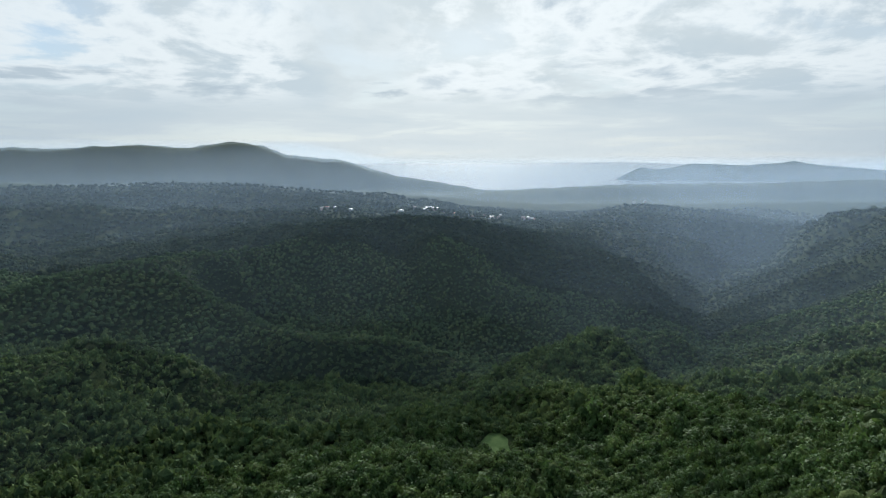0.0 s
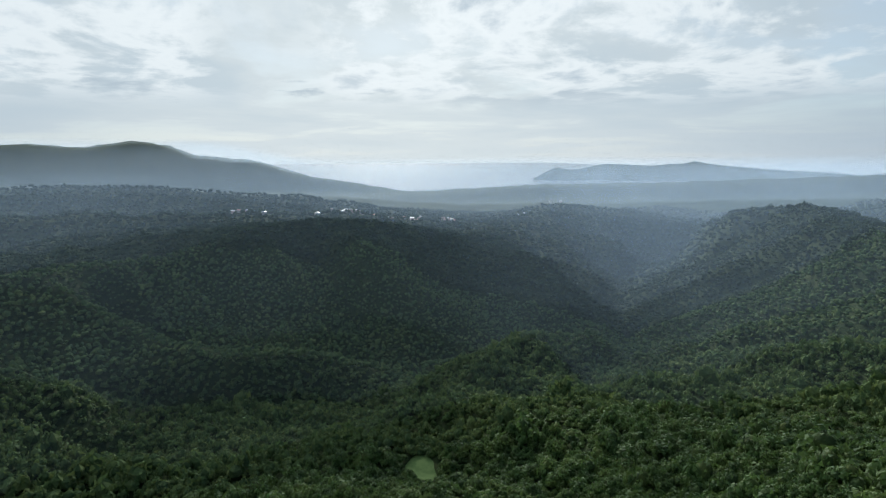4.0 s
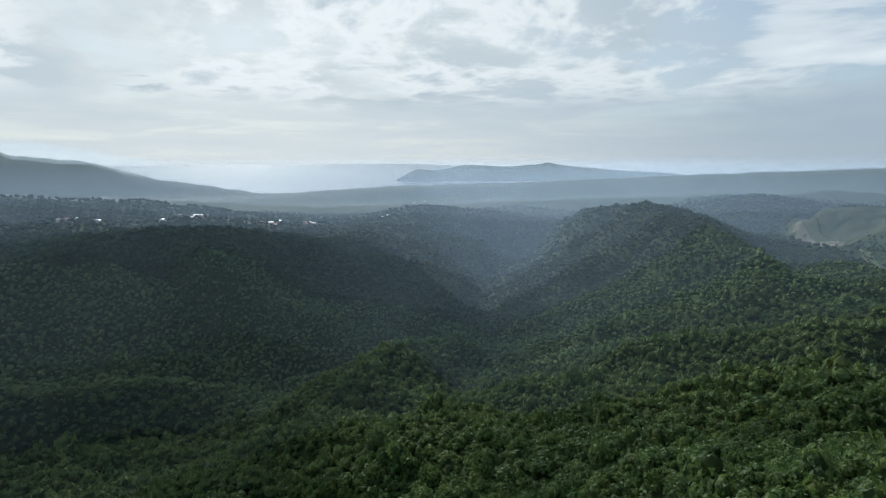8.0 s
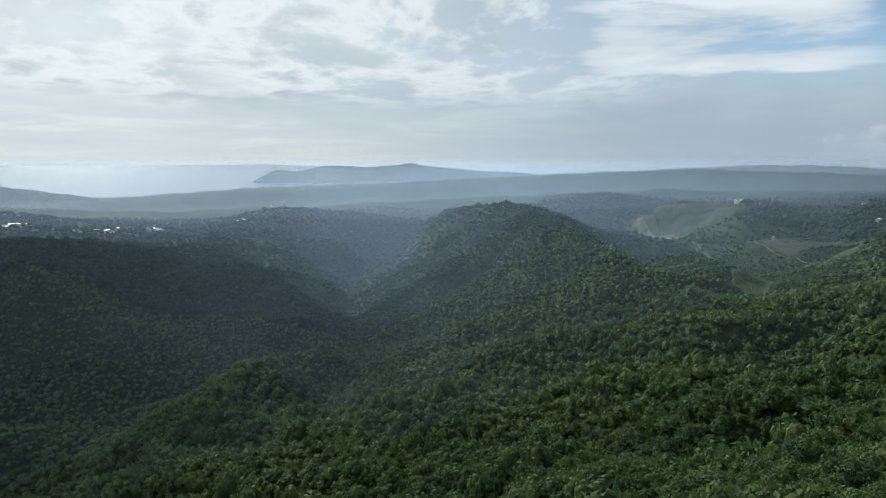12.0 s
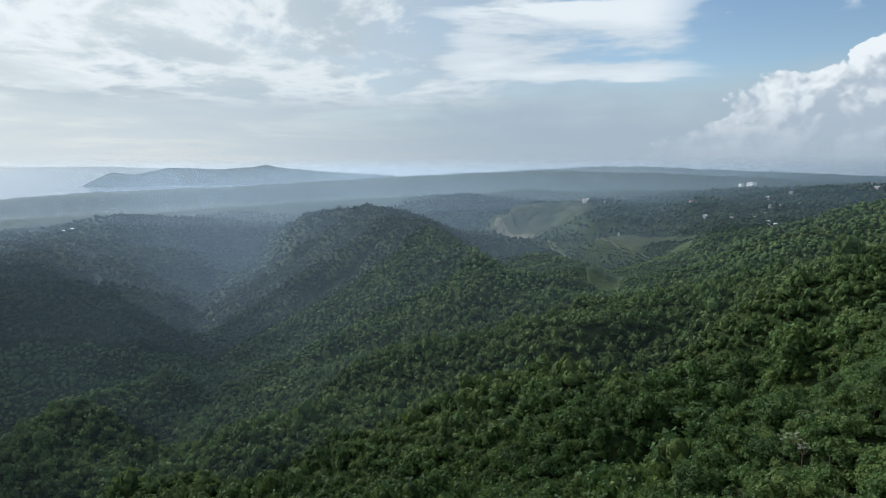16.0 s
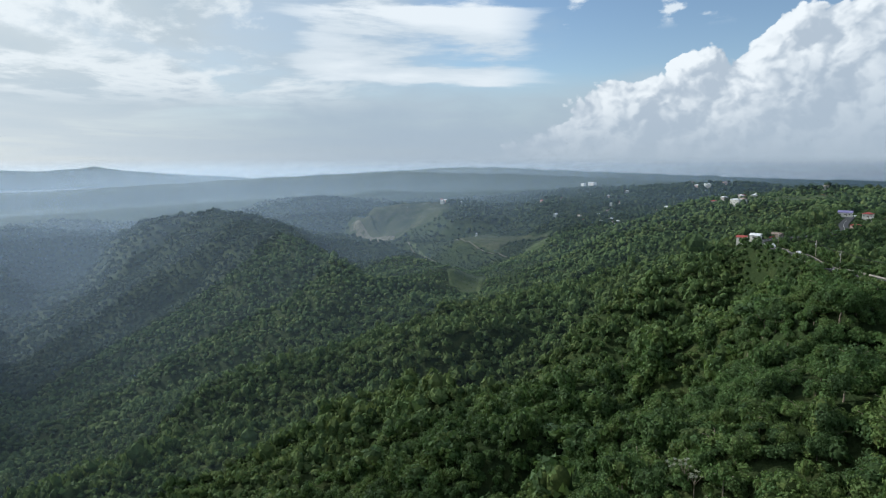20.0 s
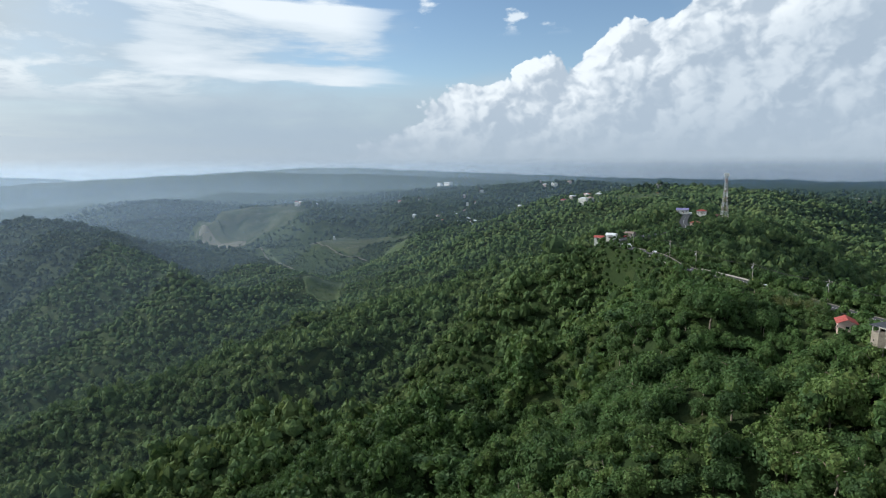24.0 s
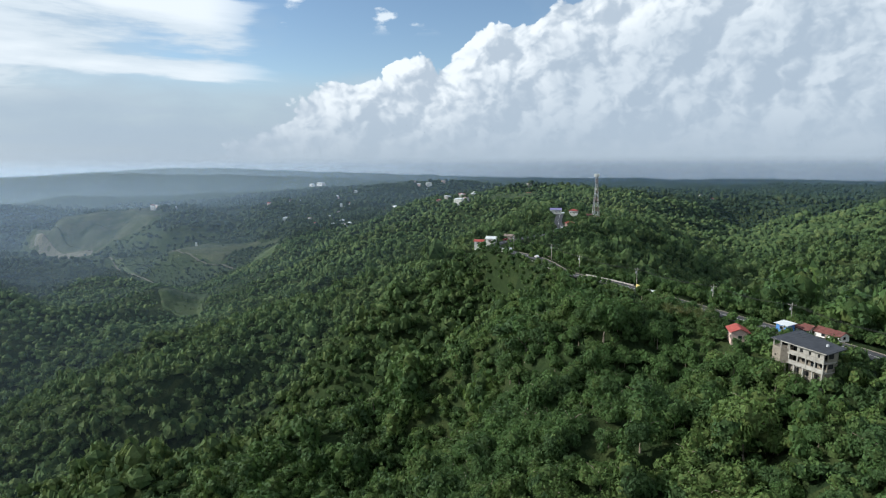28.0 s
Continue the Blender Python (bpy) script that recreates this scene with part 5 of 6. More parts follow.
wall_at = [(344.5, 101.0), (349.5, 103.2), (354.5, 105.4), (359, 108), (363.5, 111), (367.5, 114), (371.5, 117), (375.5, 120)]
for i, ((ax, ay), (bx, by)) in enumerate(zip(wall_at, wall_at[1:])):
    yellow = i == 1
    ax, ay, bx, by = ax * U, ay * U, bx * U, by * U
    g = thing("road_barrier", "yellow painted concrete roadside wall" if yellow else "pale concrete barrier beside the road", "barrier", ((ax + bx) / 2, (ay + by) / 2, 259.95 * U), math.degrees(math.atan2(by - ay, bx - ax)), "barriers along the road")
    long = math.hypot(bx - ax, by - ay)
    part("panel", box(2.8 if yellow else long - 0.5, 0.22, 1.5 if yellow else 0.75, 0, 0, 0, 0.03), YELLOW_WALL if yellow else CONCRETE_PALE, g)
    part("post", box(0.34, 0.34, 1.8 if yellow else 0.95, -long / 2 + 0.2, 0, 0, 0.03), YELLOW_WALL if yellow else CONCRETE_PALE, g)
for i in range(9):
    u = (i + 0.5) / 9
    bx, by = 383 + u * 30, 131.2 + u * 8.6
    g = thing("road_barrier", "low pale concrete kerb block beside the road", "barrier", spot(bx, by, 259.9 - 0.4 * u), 14, "barriers along the road")
    part("panel", box(3.2, 0.25, 0.6, 0, 0, 0, 0.03), CONCRETE_PALE, g)


# ---- the lattice mast ----
def mast(x, y, tall=49.0):
    x, y, _ = spot(x, y, 0)
    z = ground_at(x, y)
    ob = thing("telecom_mast", "tall grey lattice telecom mast with faded red bands", "mast", (x, y, z), 12)
    part("base", box(8.8, 8.8, 0.8, 0, 0, -0.5, 0.05), CONCRETE, ob)
    levels = 11
    def half(u):
        return 3.2 - 2.3 * min(1.0, u * 1.2) if u < 0.84 else 0.9
    for sx in (-1, 1):
        for sy in (-1, 1):
            knee = tall / 1.2
            part("leg", rod((sx * half(0), sy * half(0), 0.2), (sx * half(0.99), sy * half(0.99), knee + 0.2), 0.2, sides=6), STEEL, ob)
            part("upper_leg", rod((sx * half(0.99), sy * half(0.99), knee + 0.2), (sx * half(0.99), sy * half(0.99), tall + 0.2), 0.17, sides=6), STEEL, ob)
    corners = ((-1, -1), (1, -1), (1, 1), (-1, 1))
    for i in range(levels):
        u, v = i / levels, (i + 1) / levels
        coat = STEEL_RED if i % 2 else STEEL
        for k in range(4):
            (ax, ay), (bx, by) = corners[k], corners[(k + 1) % 4]
            a_, b_ = half(u), half(v)
            part("brace", rod((ax * a_, ay * a_, u * tall + 0.2), (bx * b_, by * b_, v * tall + 0.2), 0.11, sides=4), coat, ob)
            part("brace", rod((bx * a_, by * a_, u * tall + 0.2), (ax * b_, ay * b_, v * tall + 0.2), 0.11, sides=4), coat, ob)
            part("brace", rod((ax * b_, ay * b_, v * tall + 0.2), (bx * b_, by * b_, v * tall + 0.2), 0.11, sides=4), coat, ob)
    deck = part("platform", box(4.6, 4.6, 0.2, 0, 0, tall - 1.9), STEEL, ob)
    for k in range(12):
        a_ = k * math.tau / 12
        part("antenna", box(0.4, 0.25, 2.6, 2.25 * math.cos(a_), 2.25 * math.sin(a_), tall - 1.7, 0.02), PAINT_LINE, deck)
    for zz, a_ in ((tall * 0.72, 0.4), (tall * 0.72, 2.6), (tall * 0.6, 3.4), (tall * 0.5, 5.2)):
        r = half(zz / tall) + 0.35
        part("dish", rod((r * math.cos(a_), r * math.sin(a_), zz), ((r + 0.4) * math.cos(a_), (r + 0.4) * math.sin(a_), zz), 0.35, 0.75, 14), PAINT_LINE, ob)
    part("lightning_rod", rod((0, 0, tall), (0, 0, tall + 3.2), 0.05, sides=5), STEEL, ob)
    part("equipment_cabin", box(3.0, 2.4, 2.6, 6.4, 1.0, 0, 0.05), WHITE_WALL, ob)


mast(603, 79)


# ---- fields, clearings, far houses ----
def drape(name, cx, cy, rx, ry, mat, label, lift=0.7, seed=1, n=40, turn=0.0):
    """An open patch of land: a sheet that follows the ground inside a wandering outline."""
    cx, cy, _ = spot(cx, cy, 0)
    rx, ry = rx * U, ry * U
    a_ = np.linspace(0, 2 * np.pi, n, endpoint=False)
    edge = 1 + 0.28 * rough_field(np.cos(a_) * 2 + seed, np.sin(a_) * 2, 1.0, 3, seed)
    rings = np.linspace(0.02, 1.0, 14)
    u, v = np.outer(rings, np.cos(a_) * edge) * rx, np.outer(rings, np.sin(a_) * edge) * ry
    c_, s_ = math.cos(radians(turn)), math.sin(radians(turn))
    x, y = cx + u * c_ - v * s_, cy + u * s_ + v * c_
    z = height(x, y) + lift
    z[-1] -= lift + 0.6
    i = np.arange(14 * n).reshape(14, n)
    f = np.stack([i[:-1], i[1:], np.roll(i, -1, 1)[1:], np.roll(i, -1, 1)[:-1]], -1).reshape(-1, 4)
    return tagged(new(name, mesh_from(name, np.stack([x, y, z], -1).reshape(-1, 3), f, mat)), label, "field", kind="structure")


drape("meadow", 37, 410, 10, 19, surface("fresh_grass", (0.085, 0.14, 0.045), (0.12, 0.18, 0.06), 0.9, 0.2, 0.4, 6.0, spec=0.1), "small bright green grass clearing in the forest", 0.5, 3)
def open_patch(name, edge, mat, label, lift, seed):
    """A sheet on the ground inside an outline, its rim a little uneven and let into the soil."""
    pts = np.array([np.array(a_) + (np.array(b_) - np.array(a_)) * k / 6 for a_, b_ in zip(edge, edge[1:] + edge[:1]) for k in range(6)], float)
    mid, n = pts.mean(0), len(pts)
    pts = mid + (pts - mid) * (1 + 0.07 * rough_field(pts[:, 0], pts[:, 1], 30, 2, seed))[:, None]
    rings = np.linspace(0.02, 1.0, 16)
    x, y, _ = world_at(mid[0] + np.outer(rings, pts[:, 0] - mid[0]), mid[1] + np.outer(rings, pts[:, 1] - mid[1]), 0.0)
    z = height(x, y) + lift
    z[-1] -= lift + 0.6
    i = np.arange(16 * n).reshape(16, n)
    f = np.stack([i[:-1], i[1:], np.roll(i, -1, 1)[1:], np.roll(i, -1, 1)[:-1]], -1).reshape(-1, 4)
    me = mesh_from(name, np.stack([x, y, z], -1).reshape(-1, 3), f, mat)
    if me.polygons[n * 8].normal.z < 0:
        me.flip_normals()
    return tagged(new(name, me), label, "field", kind="structure")


open_patch("field", FIELD_EDGE, FIELD, "wide dry green and tan field on a slope", 1.6, 5)
open_patch("bare_ground", BARE_EDGE, EARTH, "bare tan earth at the field's foot", 2.6, 6)
open_patch("grass_strip", STRIP_EDGE, GRASS, "strip of pale grass along the valley floor", 1.2, 7)
open_patch("grass_slope", TERRACE_EDGE, FIELD, "grassy terrace slope above the valley", 1.4, 8)
open_patch("grass_slope", PATCH_EDGE, GRASS, "rough grass on a cleared slope", 1.2, 9)
open_patch("meadow", MEADOW_EDGE, GRASS, "small green meadow in the valley", 1.0, 10)
open_patch("meadow", CREST_EDGE, GRASS, "small bright meadow on a spur", 1.0, 11)
open_patch("meadow", HILL_EDGE, GRASS, "rough yellow-green grass on the hilltop", 1.0, 12)
open_patch("meadow", KNOLL_EDGE, GRASS, "pale grassy knoll beside the ridge", 1.0, 13)
for line, label in (([(1330, 852), (1270, 775), (1200, 760), (1130, 690), (1080, 640), (1050, 590), (1010, 530)], "pale dirt track along the terrace"), ([(1340, 990), (1230, 890), (1120, 780), (1000, 670), (945, 600)], "pale dirt track on the valley floor")):
    line = [spot(*p, 0)[:2] for p in line]
    fine_line = [tuple(np.array(a_) + (np.array(b_) - np.array(a_)) * k / 8) for a_, b_ in zip(line, line[1:]) for k in range(8)] + [line[-1]]
    zz = height(np.array([p[0] for p in fine_line]), np.array([p[1] for p in fine_line]))
    tagged(ribbon([(p[0], p[1], q_ + 2.2) for p, q_ in zip(fine_line, zz)], -2.6, 2.6, 0.0, EARTH, "dirt_track", 2), label, "track", kind="structure")


def lookout(x, y):
    x, y, _ = spot(x, y, 0)
    ob = thing("lookout_tower", "small white two-tier tower on the grassy terrace", "tower", (x, y, ground_at(x, y) + 1.0), 20)
    part("base", box(6.0, 6.0, 4.2, 0, 0, -1.5, 0.08), WHITE_WALL, ob)
    part("ledge", box(7.0, 7.0, 0.35, 0, 0, 2.7, 0.05), CONCRETE_PALE, ob)
    part("upper_wall", box(4.0, 4.0, 4.2, 0, 0, 3.05, 0.05), WHITE_WALL, ob)
    bm = bmesh.new()
    low = [bm.verts.new((sx * 2.7, sy * 2.7, 7.25)) for sx, sy in ((-1, -1), (1, -1), (1, 1), (-1, 1))]
    tip = bm.verts.new((0, 0, 9.6))
    bm.faces.new(low[::-1])
    for i in range(4):
        bm.faces.new((low[i], low[(i + 1) % 4], tip))
    part("roof", bm, WHITE_ROOF, ob)
    for a_ in (0, 90, 180, 270):
        c_, s_ = math.cos(radians(a_)), math.sin(radians(a_))
        window(ob, 2.02 * s_, -2.02 * c_, 4.4, 1.4, 1.5, a_)


lookout(1257, 741)
for k, (ax, ay, bx, by) in enumerate(((1600, 1350, 1500, 1130), (1640, 1340, 1545, 1120), (1660, 1240, 1560, 1060), (1660, 1130, 1560, 1000))):
    bend = [(ax + (bx - ax) * u + 9 * math.sin(7 * u + k), ay + (by - ay) * u) for u in (0.0, 0.2, 0.4, 0.6, 0.8, 1.0)]
    line = [spot(*p, 0)[:2] for p in bend]
    zz = height(np.array([p[0] for p in line]), np.array([p[1] for p in line]))
    tagged(ribbon([(p[0], p[1], q_ + 2.6) for p, q_ in zip(line, zz)], -3.2, 3.2, 0.0, GRASS if k % 2 else GROUND, "terrace_bank", 8), "weedy green bank between field terraces", "bank", kind="structure")

far_rng = random.Random(5)
WALLS, ROOFS = (WHITE_WALL, PINK_WALL, CONCRETE_PALE), (WHITE_ROOF, WHITE_ROOF, RED_ROOF, BROWN_ROOF)
ROOF_WORD = {WHITE_ROOF: "pale metal", RED_ROOF: "red", BROWN_ROOF: "brown", RUST_ROOF: "rusty", VIOLET_ROOF: "violet"}


def hamlet(group, spots, spread, count, big=1.0):
    """Houses scattered round a few places."""
    for i in range(count):
        cx, cy = spots[i % len(spots)]
        x, y = cx + far_rng.gauss(0, spread), cy + far_rng.gauss(0, spread * 0.6)
        rm = far_rng.choice(ROOFS)
        w = far_rng.uniform(8, 15) * big
        house("house", "far %s house with a %s roof among trees" % (far_rng.choice(("white", "small white", "pale")), ROOF_WORD[rm]), x, y, far_rng.uniform(0, 360), w, w * 0.7, far_rng.uniform(4.0, 7.5) * big, far_rng.choice(WALLS), rm, 1.8, far_rng.choice(("gable", "hip", "hip")), group, 2, float(plan_height(np.array([x]), np.array([y]))[0]) + 3.5, False, 5.0)


hamlet("town beyond the dark ridge", [(-84, 1975), (-40, 1990), (40, 2060), (140, 2150), (-330, 1850), (330, 2300)], 45, 34, 1.3)
hamlet("houses on the knob", [(560, 2500), (640, 2560), (1071, 3332)], 40, 9, 1.4)
hamlet("houses past the fields", [(1293, 474), (1160, 430), (1683, 1068), (1700, 700), (1900, 600), (1500, 520)], 45, 22)
hamlet("houses on the plateau", [(2229, 376), (2400, 700), (2100, 850), (2600, 500)], 90, 18, 1.5)
for x, y, turn, w, h, roof_mat, label in ((1151, 433, 20, 17, 5, WHITE_ROOF, "long white building on the terrace edge"), (1215, 423, 15, 20, 4, WHITE_ROOF, "long low pale building beside a terrace"), (3542, 1162, 60, 46, 20, WHITE_ROOF, "large white building far off in the woods"), (3500, 1200, 50, 30, 14, WHITE_ROOF, "white block far off in the woods"), (2021, 370, 20, 9, 22, WHITE_ROOF, "slim white tower block above the trees"), (924, 204, 70, 14, 6, WHITE_ROOF, "pale house on the shoulder of the green hill"), (935, 196, 40, 11, 5, BROWN_ROOF, "brown-roofed house on the shoulder of the hill"), (1490, 382, 30, 18, 6, WHITE_ROOF, "white house among trees on the plateau"), (1470, 400, 80, 13, 6, RED_ROOF, "white house with a red roof on the plateau"), (1301, 575, 10, 16, 6, WHITE_ROOF, "white house on the wooded shoulder"), (1993, 791, 40, 22, 7, BROWN_ROOF, "large brown-roofed house past the fields"), (1706, 1092, 20, 18, 7, RED_ROOF, "white house with a red roof at the field's top"), (1261, -233, 50, 14, 6, RED_ROOF, "white house with a red roof across the valley"), (1063, 105, 35, 9, 3, RED_ROOF, "long red-roofed house on the green hilltop"), (1896, 567, 10, 20, 7, WHITE_ROOF, "white house in the far woods"), (1854, 676, 70, 16, 6, BROWN_ROOF, "low brown-roofed house in the far woods")):
    house("house", label, x, y, turn, w, w * 0.6, h, WHITE_WALL, roof_mat, 2.0, "hip", "houses seen far off", 3, float(plan_height(np.array([float(x)]), np.array([float(y)]))[0]) + 3.0, False, 6.0)
hamlet("houses on the green hill", [(1078, 200), (1105, 185), (1050, 240), (1128, 100)], 18, 8)
hamlet("houses past the valley", [(1500, -250), (1800, -300)], 60, 4)


# ---- island and far shore of the lake ----
def far_ridge(name, label, nodes, thick, foot):
    """A long low ridge rising out of the lake, its crest given by a few heights."""
    nodes = np.stack(world_at(*np.array(nodes, float).T), -1)
    foot = float(world_at(60.0, 4480.0, foot)[2])
    u = np.linspace(0, len(nodes) - 1, 90)
    x, y, z = (np.interp(u, np.arange(len(nodes)), nodes[:, k]) for k in range(3))
    z = foot + (z - foot) * (1 + 0.10 * rough_field(u, u * 0, 0.7, 3, 61)) * np.clip(np.minimum(u, u[-1] - u) * 4, 0.02, 1)
    n = np.stack([x - CX, y - CY], -1)
    n /= np.linalg.norm(n, axis=1)[:, None]
    rows = []
    for k, q_ in ((-1.0, 0.0), (-0.66, 0.35), (-0.3, 0.8), (0.0, 1.0), (0.4, 0.7), (1.0, 0.0)):
        w = thick * (1 + 0.25 * rough_field(u * 1.5, u * 0 + k, 1.0, 2, 62))
        rows.append(np.stack([x + n[:, 0] * k * w, y + n[:, 1] * k * w, (foot - 12) + (z - foot + 12) * q_ * (1 if k == 0 else 1 + 0.15 * rough_field(u * 3, u * 0 + k * 3, 1.0, 2, 63))], -1))
    v = np.concatenate(rows)
    c = len(u)
    k = np.arange(c - 1)
    f = np.concatenate([np.stack([k + r * c, k + 1 + r * c, k + 1 + (r + 1) * c, k + (r + 1) * c], -1) for r in range(5)])
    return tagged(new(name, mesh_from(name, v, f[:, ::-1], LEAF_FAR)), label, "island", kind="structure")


far_ridge("island", "long hilly volcanic island in the lake", [(1242, 4452, 152), (1333, 4424, 203), (1423, 4397, 247), (1541, 4358, 232), (1732, 4284, 269), (2061, 4135, 264), (2229, 4052, 267), (2303, 4006, 291), (2382, 3960, 271), (2488, 3891, 254), (2830, 3647, 224), (3111, 3407, 198)], 36, 164)


# ---- single trees on the slopes nearest the road ----
def limbs(rng_, trunk_h, r):
    """A tapered trunk, and limbs that reach up into the crown."""
    bm = bmesh.new()
    p, rad = Vector((0, 0, -0.8)), 0.26
    for i in range(4):
        q_ = Vector((rng_.uniform(-0.18, 0.18) * i, rng_.uniform(-0.18, 0.18) * i, (i + 1) / 4 * trunk_h))
        rod(p, q_, rad, rad * 0.82, 7, bm)
        p, rad = q_, rad * 0.82
    made = [bm]
    for k in range(3):
        a_ = k * 2.1 + rng_.uniform(-0.4, 0.4)
        lb = bmesh.new()
        e_ = p + Vector((math.cos(a_) * 0.55 * r, math.sin(a_) * 0.55 * r, 0.45 * r))
        rod(p - Vector((0, 0, 0.2)), p.lerp(e_, 0.55) + Vector((0, 0, 0.1 * r)), 0.12, 0.08, 6, lb)
        rod(p.lerp(e_, 0.55) + Vector((0, 0, 0.1 * r)), e_, 0.08, 0.03, 5, lb)
        made.append(lb)
    return made


TREE_WORDS = (("broad green tree with a lumpy crown", 1.0), ("tall slender tree with a ragged green crown", 1.3), ("spreading yellow-green tree on the slope", 0.8), ("dense dark green tree with a rounded crown", 1.05), ("young bright green tree with a loose crown", 1.15), ("low bushy tree with several crowns", 0.75))
tree_rng = np.random.default_rng(21)
prng = random.Random(21)
models = []
for label, tall in TREE_WORDS:
    lv, lf, cv, cf = crown_mesh(tree_rng, 1100, 0.062, 9)
    r, th = 6.0, 3.2 * tall
    stretch = np.array([r, r, r * tall])
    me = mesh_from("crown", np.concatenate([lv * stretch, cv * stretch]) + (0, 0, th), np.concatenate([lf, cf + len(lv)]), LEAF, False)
    # inner masses take the dark leaf copy that paints crown shade
    me.materials.append(LEAF_CORE_SHADE)
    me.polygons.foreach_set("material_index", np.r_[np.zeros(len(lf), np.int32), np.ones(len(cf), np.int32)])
    models.append((label, me, limbs(prng, th + 1.2, r)))

placed = []
tx, ty = scatter(tree_rng, 98, 470, 8.6, 30, 140)
ok = ~open_land(tx, ty) & single_trees(tx, ty)
tx, ty = tx[ok], ty[ok]
row = np.array([(x, np.interp(x, [p[0] for p in ROAD[2:9]], [p[1] for p in ROAD[2:9]]) + 7.2) for x in np.arange(319, 352, 4.5)])
rx_, ry_, _ = world_at(row[:, 0] - 3.0, row[:, 1], 0.0)
tx, ty = np.concatenate([tx, rx_]), np.concatenate([ty, ry_])
order = np.concatenate([tree_rng.permutation(len(tx) - len(row))[:520], np.arange(len(tx) - len(row), len(tx))])
firsts = {}
for i in order:
    k = int(tree_rng.integers(0, len(models)))
    label, crown, wood = models[k]
    z = ground_at(tx[i], ty[i])
    m = pose(tx[i], ty[i], z, 0, 0, tree_rng.uniform(0, 360))
    s_ = float(tree_rng.choice((0.6, 0.8, 0.95, 1.15, 1.5), p=(0.2, 0.25, 0.25, 0.2, 0.1)) * tree_rng.uniform(0.9, 1.1)) * float(np.interp(off_road(*plan_of(tx[i : i + 1], ty[i : i + 1])[:2])[0][0], (5, 34), (0.45, 1.0)))
    if k not in firsts:
        t_ = thing("tree", label, "tree", (tx[i], ty[i], z), 0, "trees on the near slope")
        part("trunk", wood[0], BARK, t_, smooth=True)
        for lb in wood[1:]:
            part("limb", lb, BARK, t_, smooth=True)
        c = new("crown", crown)
        c.parent = t_
        firsts[k] = t_
        t_.matrix_basis = m @ Matrix.Diagonal((s_, s_, s_, 1))
    else:
        src = firsts[k]
        keep_scale = src.scale.copy()
        t_ = copy_thing(src, m)
        t_.scale = (s_, s_, s_)


# ---- palms ----
def palm_model(seed):
    pr = random.Random(seed)
    t_ = thing("palm_tree", "slender coconut palm with drooping fronds", "palm tree", (0, 0, 0), 0, "palms among the trees")
    bm = bmesh.new()
    p = Vector((0, 0, -0.6))
    for i in range(6):
        q_ = Vector((0.12 * i * i * 0.3, 0.03 * i, 1.45 * (i + 1)))
        rod(p, q_, 0.17 - 0.012 * i, 0.158 - 0.012 * i, 7, bm)
        p = q_
    part("trunk", bm, BARK, t_, smooth=True)
    for k in range(13):
        a_, lift_ = k * math.tau / 13 + pr.uniform(-0.2, 0.2), pr.uniform(-0.1, 0.75)
        fb = bmesh.new()
        L_ = pr.uniform(2.6, 3.4)
        prev = None
        for i in range(6):
            u = i / 5
            c = p + Vector((math.cos(a_) * L_ * u, math.sin(a_) * L_ * u, L_ * (lift_ * u - 0.95 * u * u)))
            side = Vector((-math.sin(a_), math.cos(a_), 0)) * (0.55 * math.sin(math.pi * min(1, u * 0.9 + 0.08)) + 0.04)
            row = [fb.verts.new(c - side - Vector((0, 0, 0.18))), fb.verts.new(c + Vector((0, 0, 0.06))), fb.verts.new(c + side - Vector((0, 0, 0.18)))]
            if prev:
                fb.faces.new((prev[0], row[0], row[1], prev[1]))
                fb.faces.new((prev[1], row[1], row[2], prev[2]))
            prev = row
        part("frond", fb, PALM, t_)
    return t_


px_, py_ = scatter(tree_rng, 138, 412, 27, 20, 125)
ok = ~open_land(px_, py_)
px_, py_ = px_[ok], py_[ok]
pick = tree_rng.permutation(len(px_))[:34]
src = None
for n_, i in enumerate(pick):
    m = pose(px_[i], py_[i], ground_at(px_[i], py_[i]) + 1.0, 0, 0, tree_rng.uniform(0, 360))
    if n_ % 12 == 0:
        src = palm_model(n_)
        src.matrix_basis = m
    else:
        copy_thing(src, m)


# ---- bamboo and the pale-leaved tree ----
BAMBOO = foliage("bamboo_leaves", (0.075, 0.095, 0.026), (0.125, 0.150, 0.042), (0.17, 0.165, 0.055), 3.0, 0.3, 0.5, 0.4)
CULM = surface("bamboo_culm", (0.16, 0.17, 0.06), (0.26, 0.25, 0.10), 0.5, 2.0, 0.1)
SILVER = foliage("pale_leaves", (0.19, 0.22, 0.16), (0.34, 0.37, 0.29), (0.30, 0.31, 0.2), 2.0, 0.3, 0.5, 0.4)


def leaf_tris(points, dirs, long, wide):
    """Narrow leaves as triangles, each from a point along a direction."""
    d = dirs / np.linalg.norm(dirs, axis=1)[:, None]
    side = np.cross(d, (0.0, 0.0, 1.0)) + 1e-4
    side /= np.linalg.norm(side, axis=1)[:, None]
    v = np.stack([points - side * wide, points + side * wide, points + d * long], 1).reshape(-1, 3)
    return v, np.arange(len(v)).reshape(-1, 3)


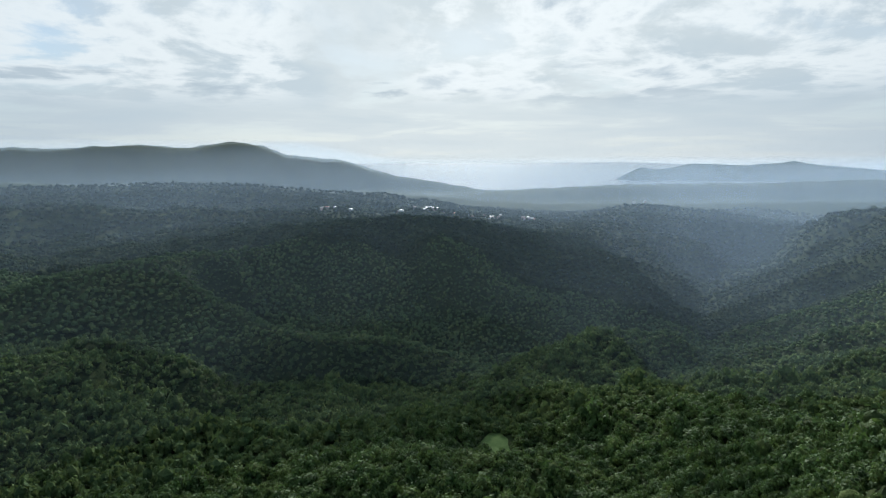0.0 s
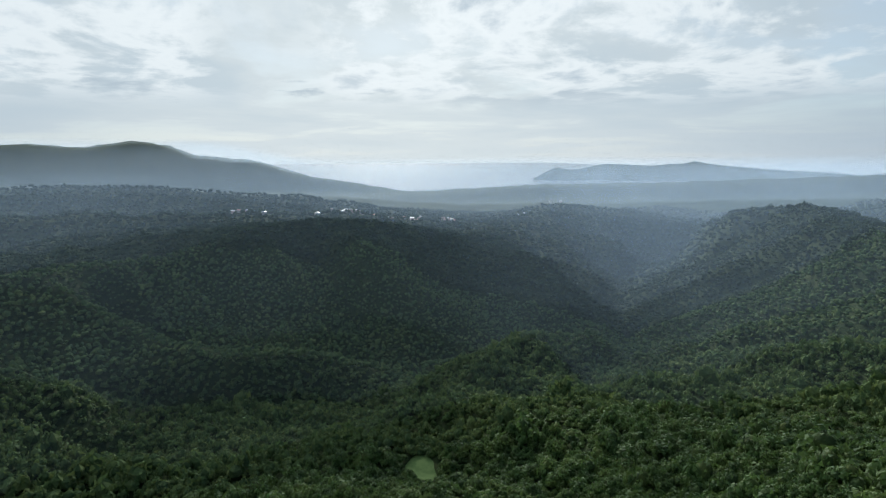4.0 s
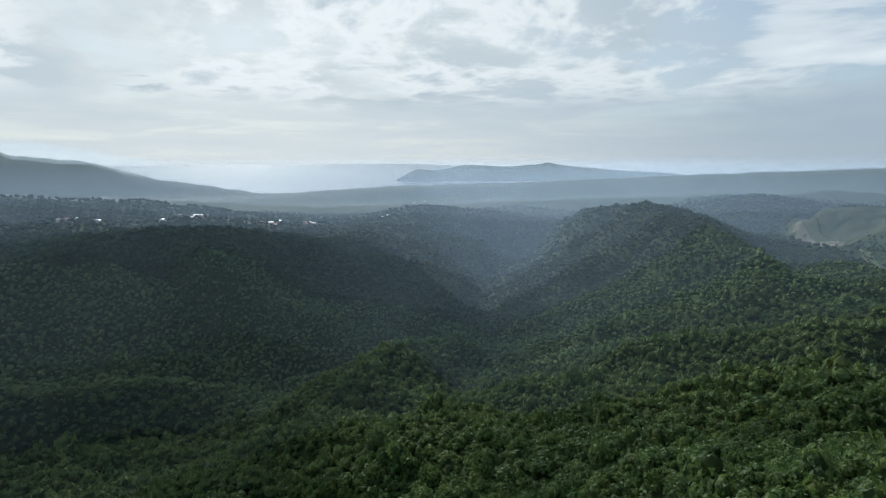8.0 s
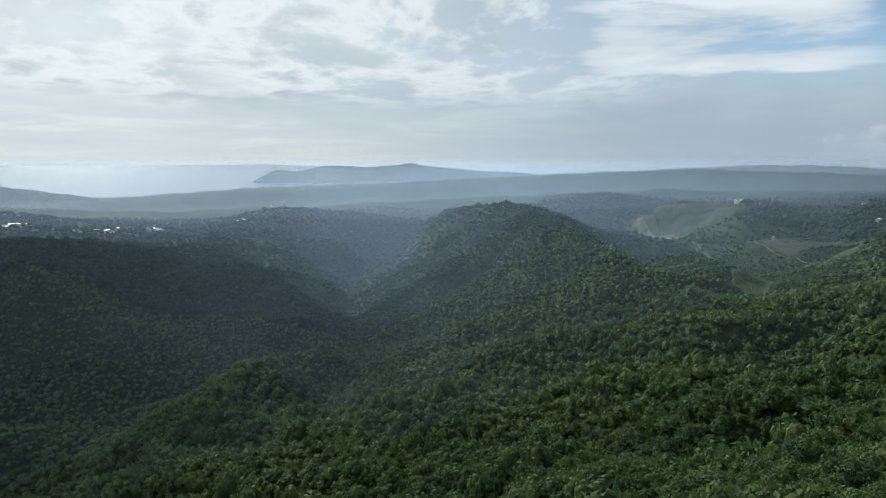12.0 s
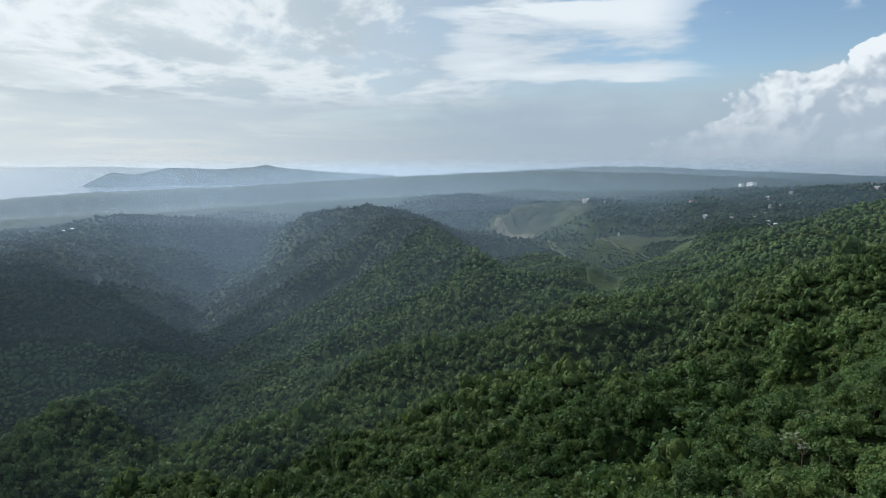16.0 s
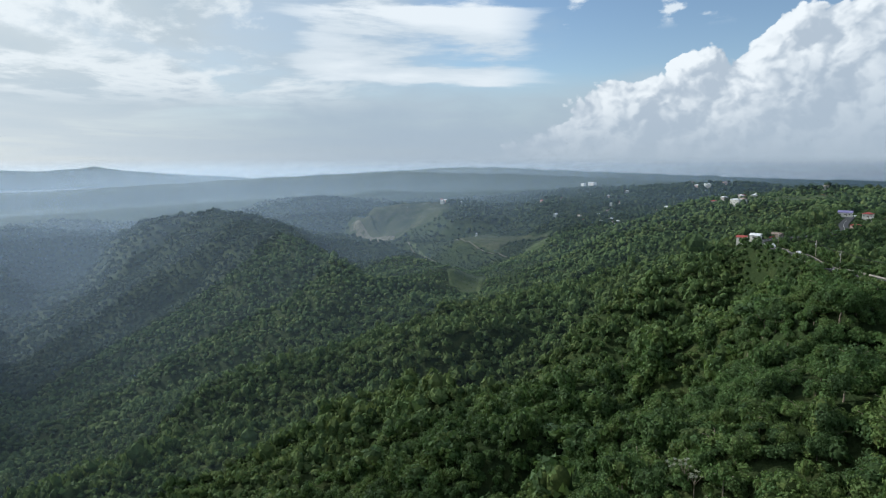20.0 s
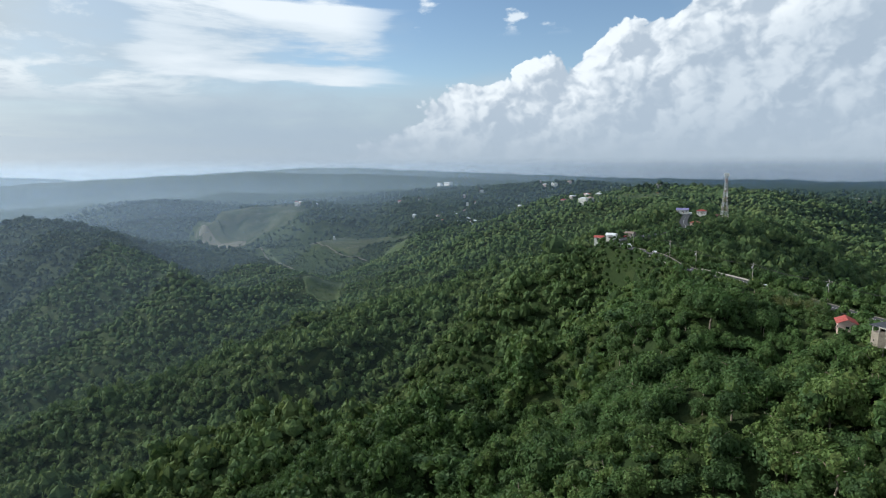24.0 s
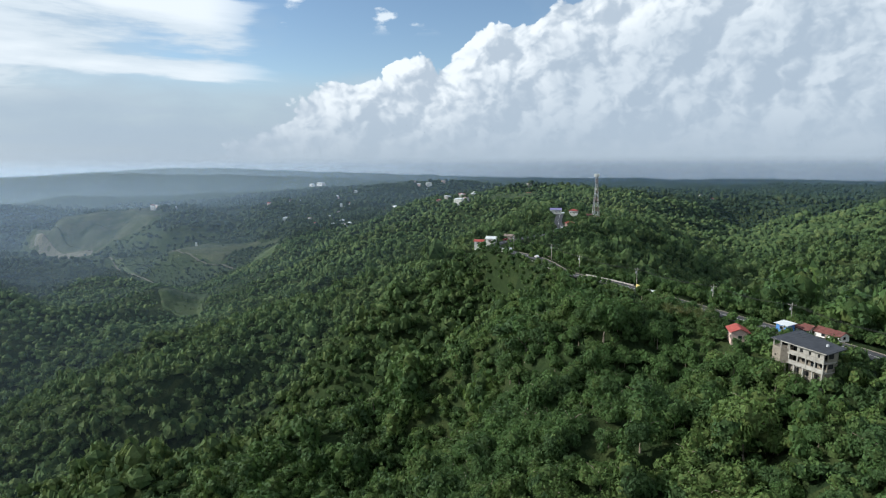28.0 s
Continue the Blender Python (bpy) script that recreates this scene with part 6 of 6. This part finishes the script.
def bamboo_clump(x, y, size):
    br = np.random.default_rng(int(x * 10))
    wx0, wy0, _ = spot(x, y, 0)
    ob = thing("bamboo_clump", "arching clump of yellow-green bamboo by the road", "bamboo", (wx0, wy0, ground_at(wx0, wy0)), 0, "bamboo by the road")
    for k in range(16):
        a_ = k * 2.4
        lean, tall = br.uniform(0.15, 0.5), size * br.uniform(0.75, 1.1)
        foot = np.array([math.cos(a_), math.sin(a_), 0]) * br.uniform(0.2, 1.3)
        u = np.linspace(0, 1, 7)
        line = foot + np.c_[np.cos(a_) * lean * tall * u**2.2, np.sin(a_) * lean * tall * u**2.2, tall * (u - 0.28 * u**3.0)]
        line[0, 2] -= 0.5
        bm = bmesh.new()
        for i in range(6):
            rod(line[i], line[i + 1], 0.06 - 0.008 * i, 0.052 - 0.008 * i, 5, bm)
        culm = part("culm", bm, CULM, ob)
        w = br.uniform(0.3, 1.0, 90) ** 0.8
        p = np.stack([np.interp(w, u, line[:, j]) for j in range(3)], -1) + br.normal(size=(90, 3)) * 0.42
        d = br.normal(size=(90, 3)) + (math.cos(a_) * 0.6, math.sin(a_) * 0.6, -0.5)
        v, f = leaf_tris(p, d, 0.62, 0.09)
        c = new("foliage", mesh_from("foliage", v, f, BAMBOO, False))
        c.parent = culm


for x, y, size in ((304, 97, 9.5), (309, 101, 8.0), (299, 97, 7.5), (315, 103, 7.0)):
    bamboo_clump(x, y, size)


def pale_tree(x, y, size):
    br = np.random.default_rng(int(x * 7))
    wx0, wy0, _ = spot(x, y, 0)
    ob = thing("tree", "thin tree with rosettes of large pale leaves", "tree", (wx0, wy0, ground_at(wx0, wy0)), 0, "pale-leaved trees")
    part("trunk", rod((0, 0, -0.8), (0.2, 0.1, size * 0.7), 0.14, 0.09, 7), BARK, ob)
    for k in range(7):
        a_ = k * 2.4
        e_ = np.array([math.cos(a_) * br.uniform(0.8, 2.2), math.sin(a_) * br.uniform(0.8, 2.2), size * br.uniform(0.8, 1.15)])
        limb = part("limb", rod((0.2, 0.1, size * 0.55), e_, 0.07, 0.035, 5), BARK, ob)
        n = 22
        an = np.linspace(0, 12.0, n)
        d = np.c_[np.cos(an), np.sin(an), br.uniform(-0.35, 0.5, n)]
        v, f = leaf_tris(e_ + d * 0.1, d, 0.75, 0.16)
        c = new("rosette", mesh_from("rosette", v, f, SILVER, False))
        c.parent = limb


for x, y, size in ((231, 160, 9.0), (234, 163, 7.5), (227, 157, 8.0)):
    pale_tree(x, y, size)
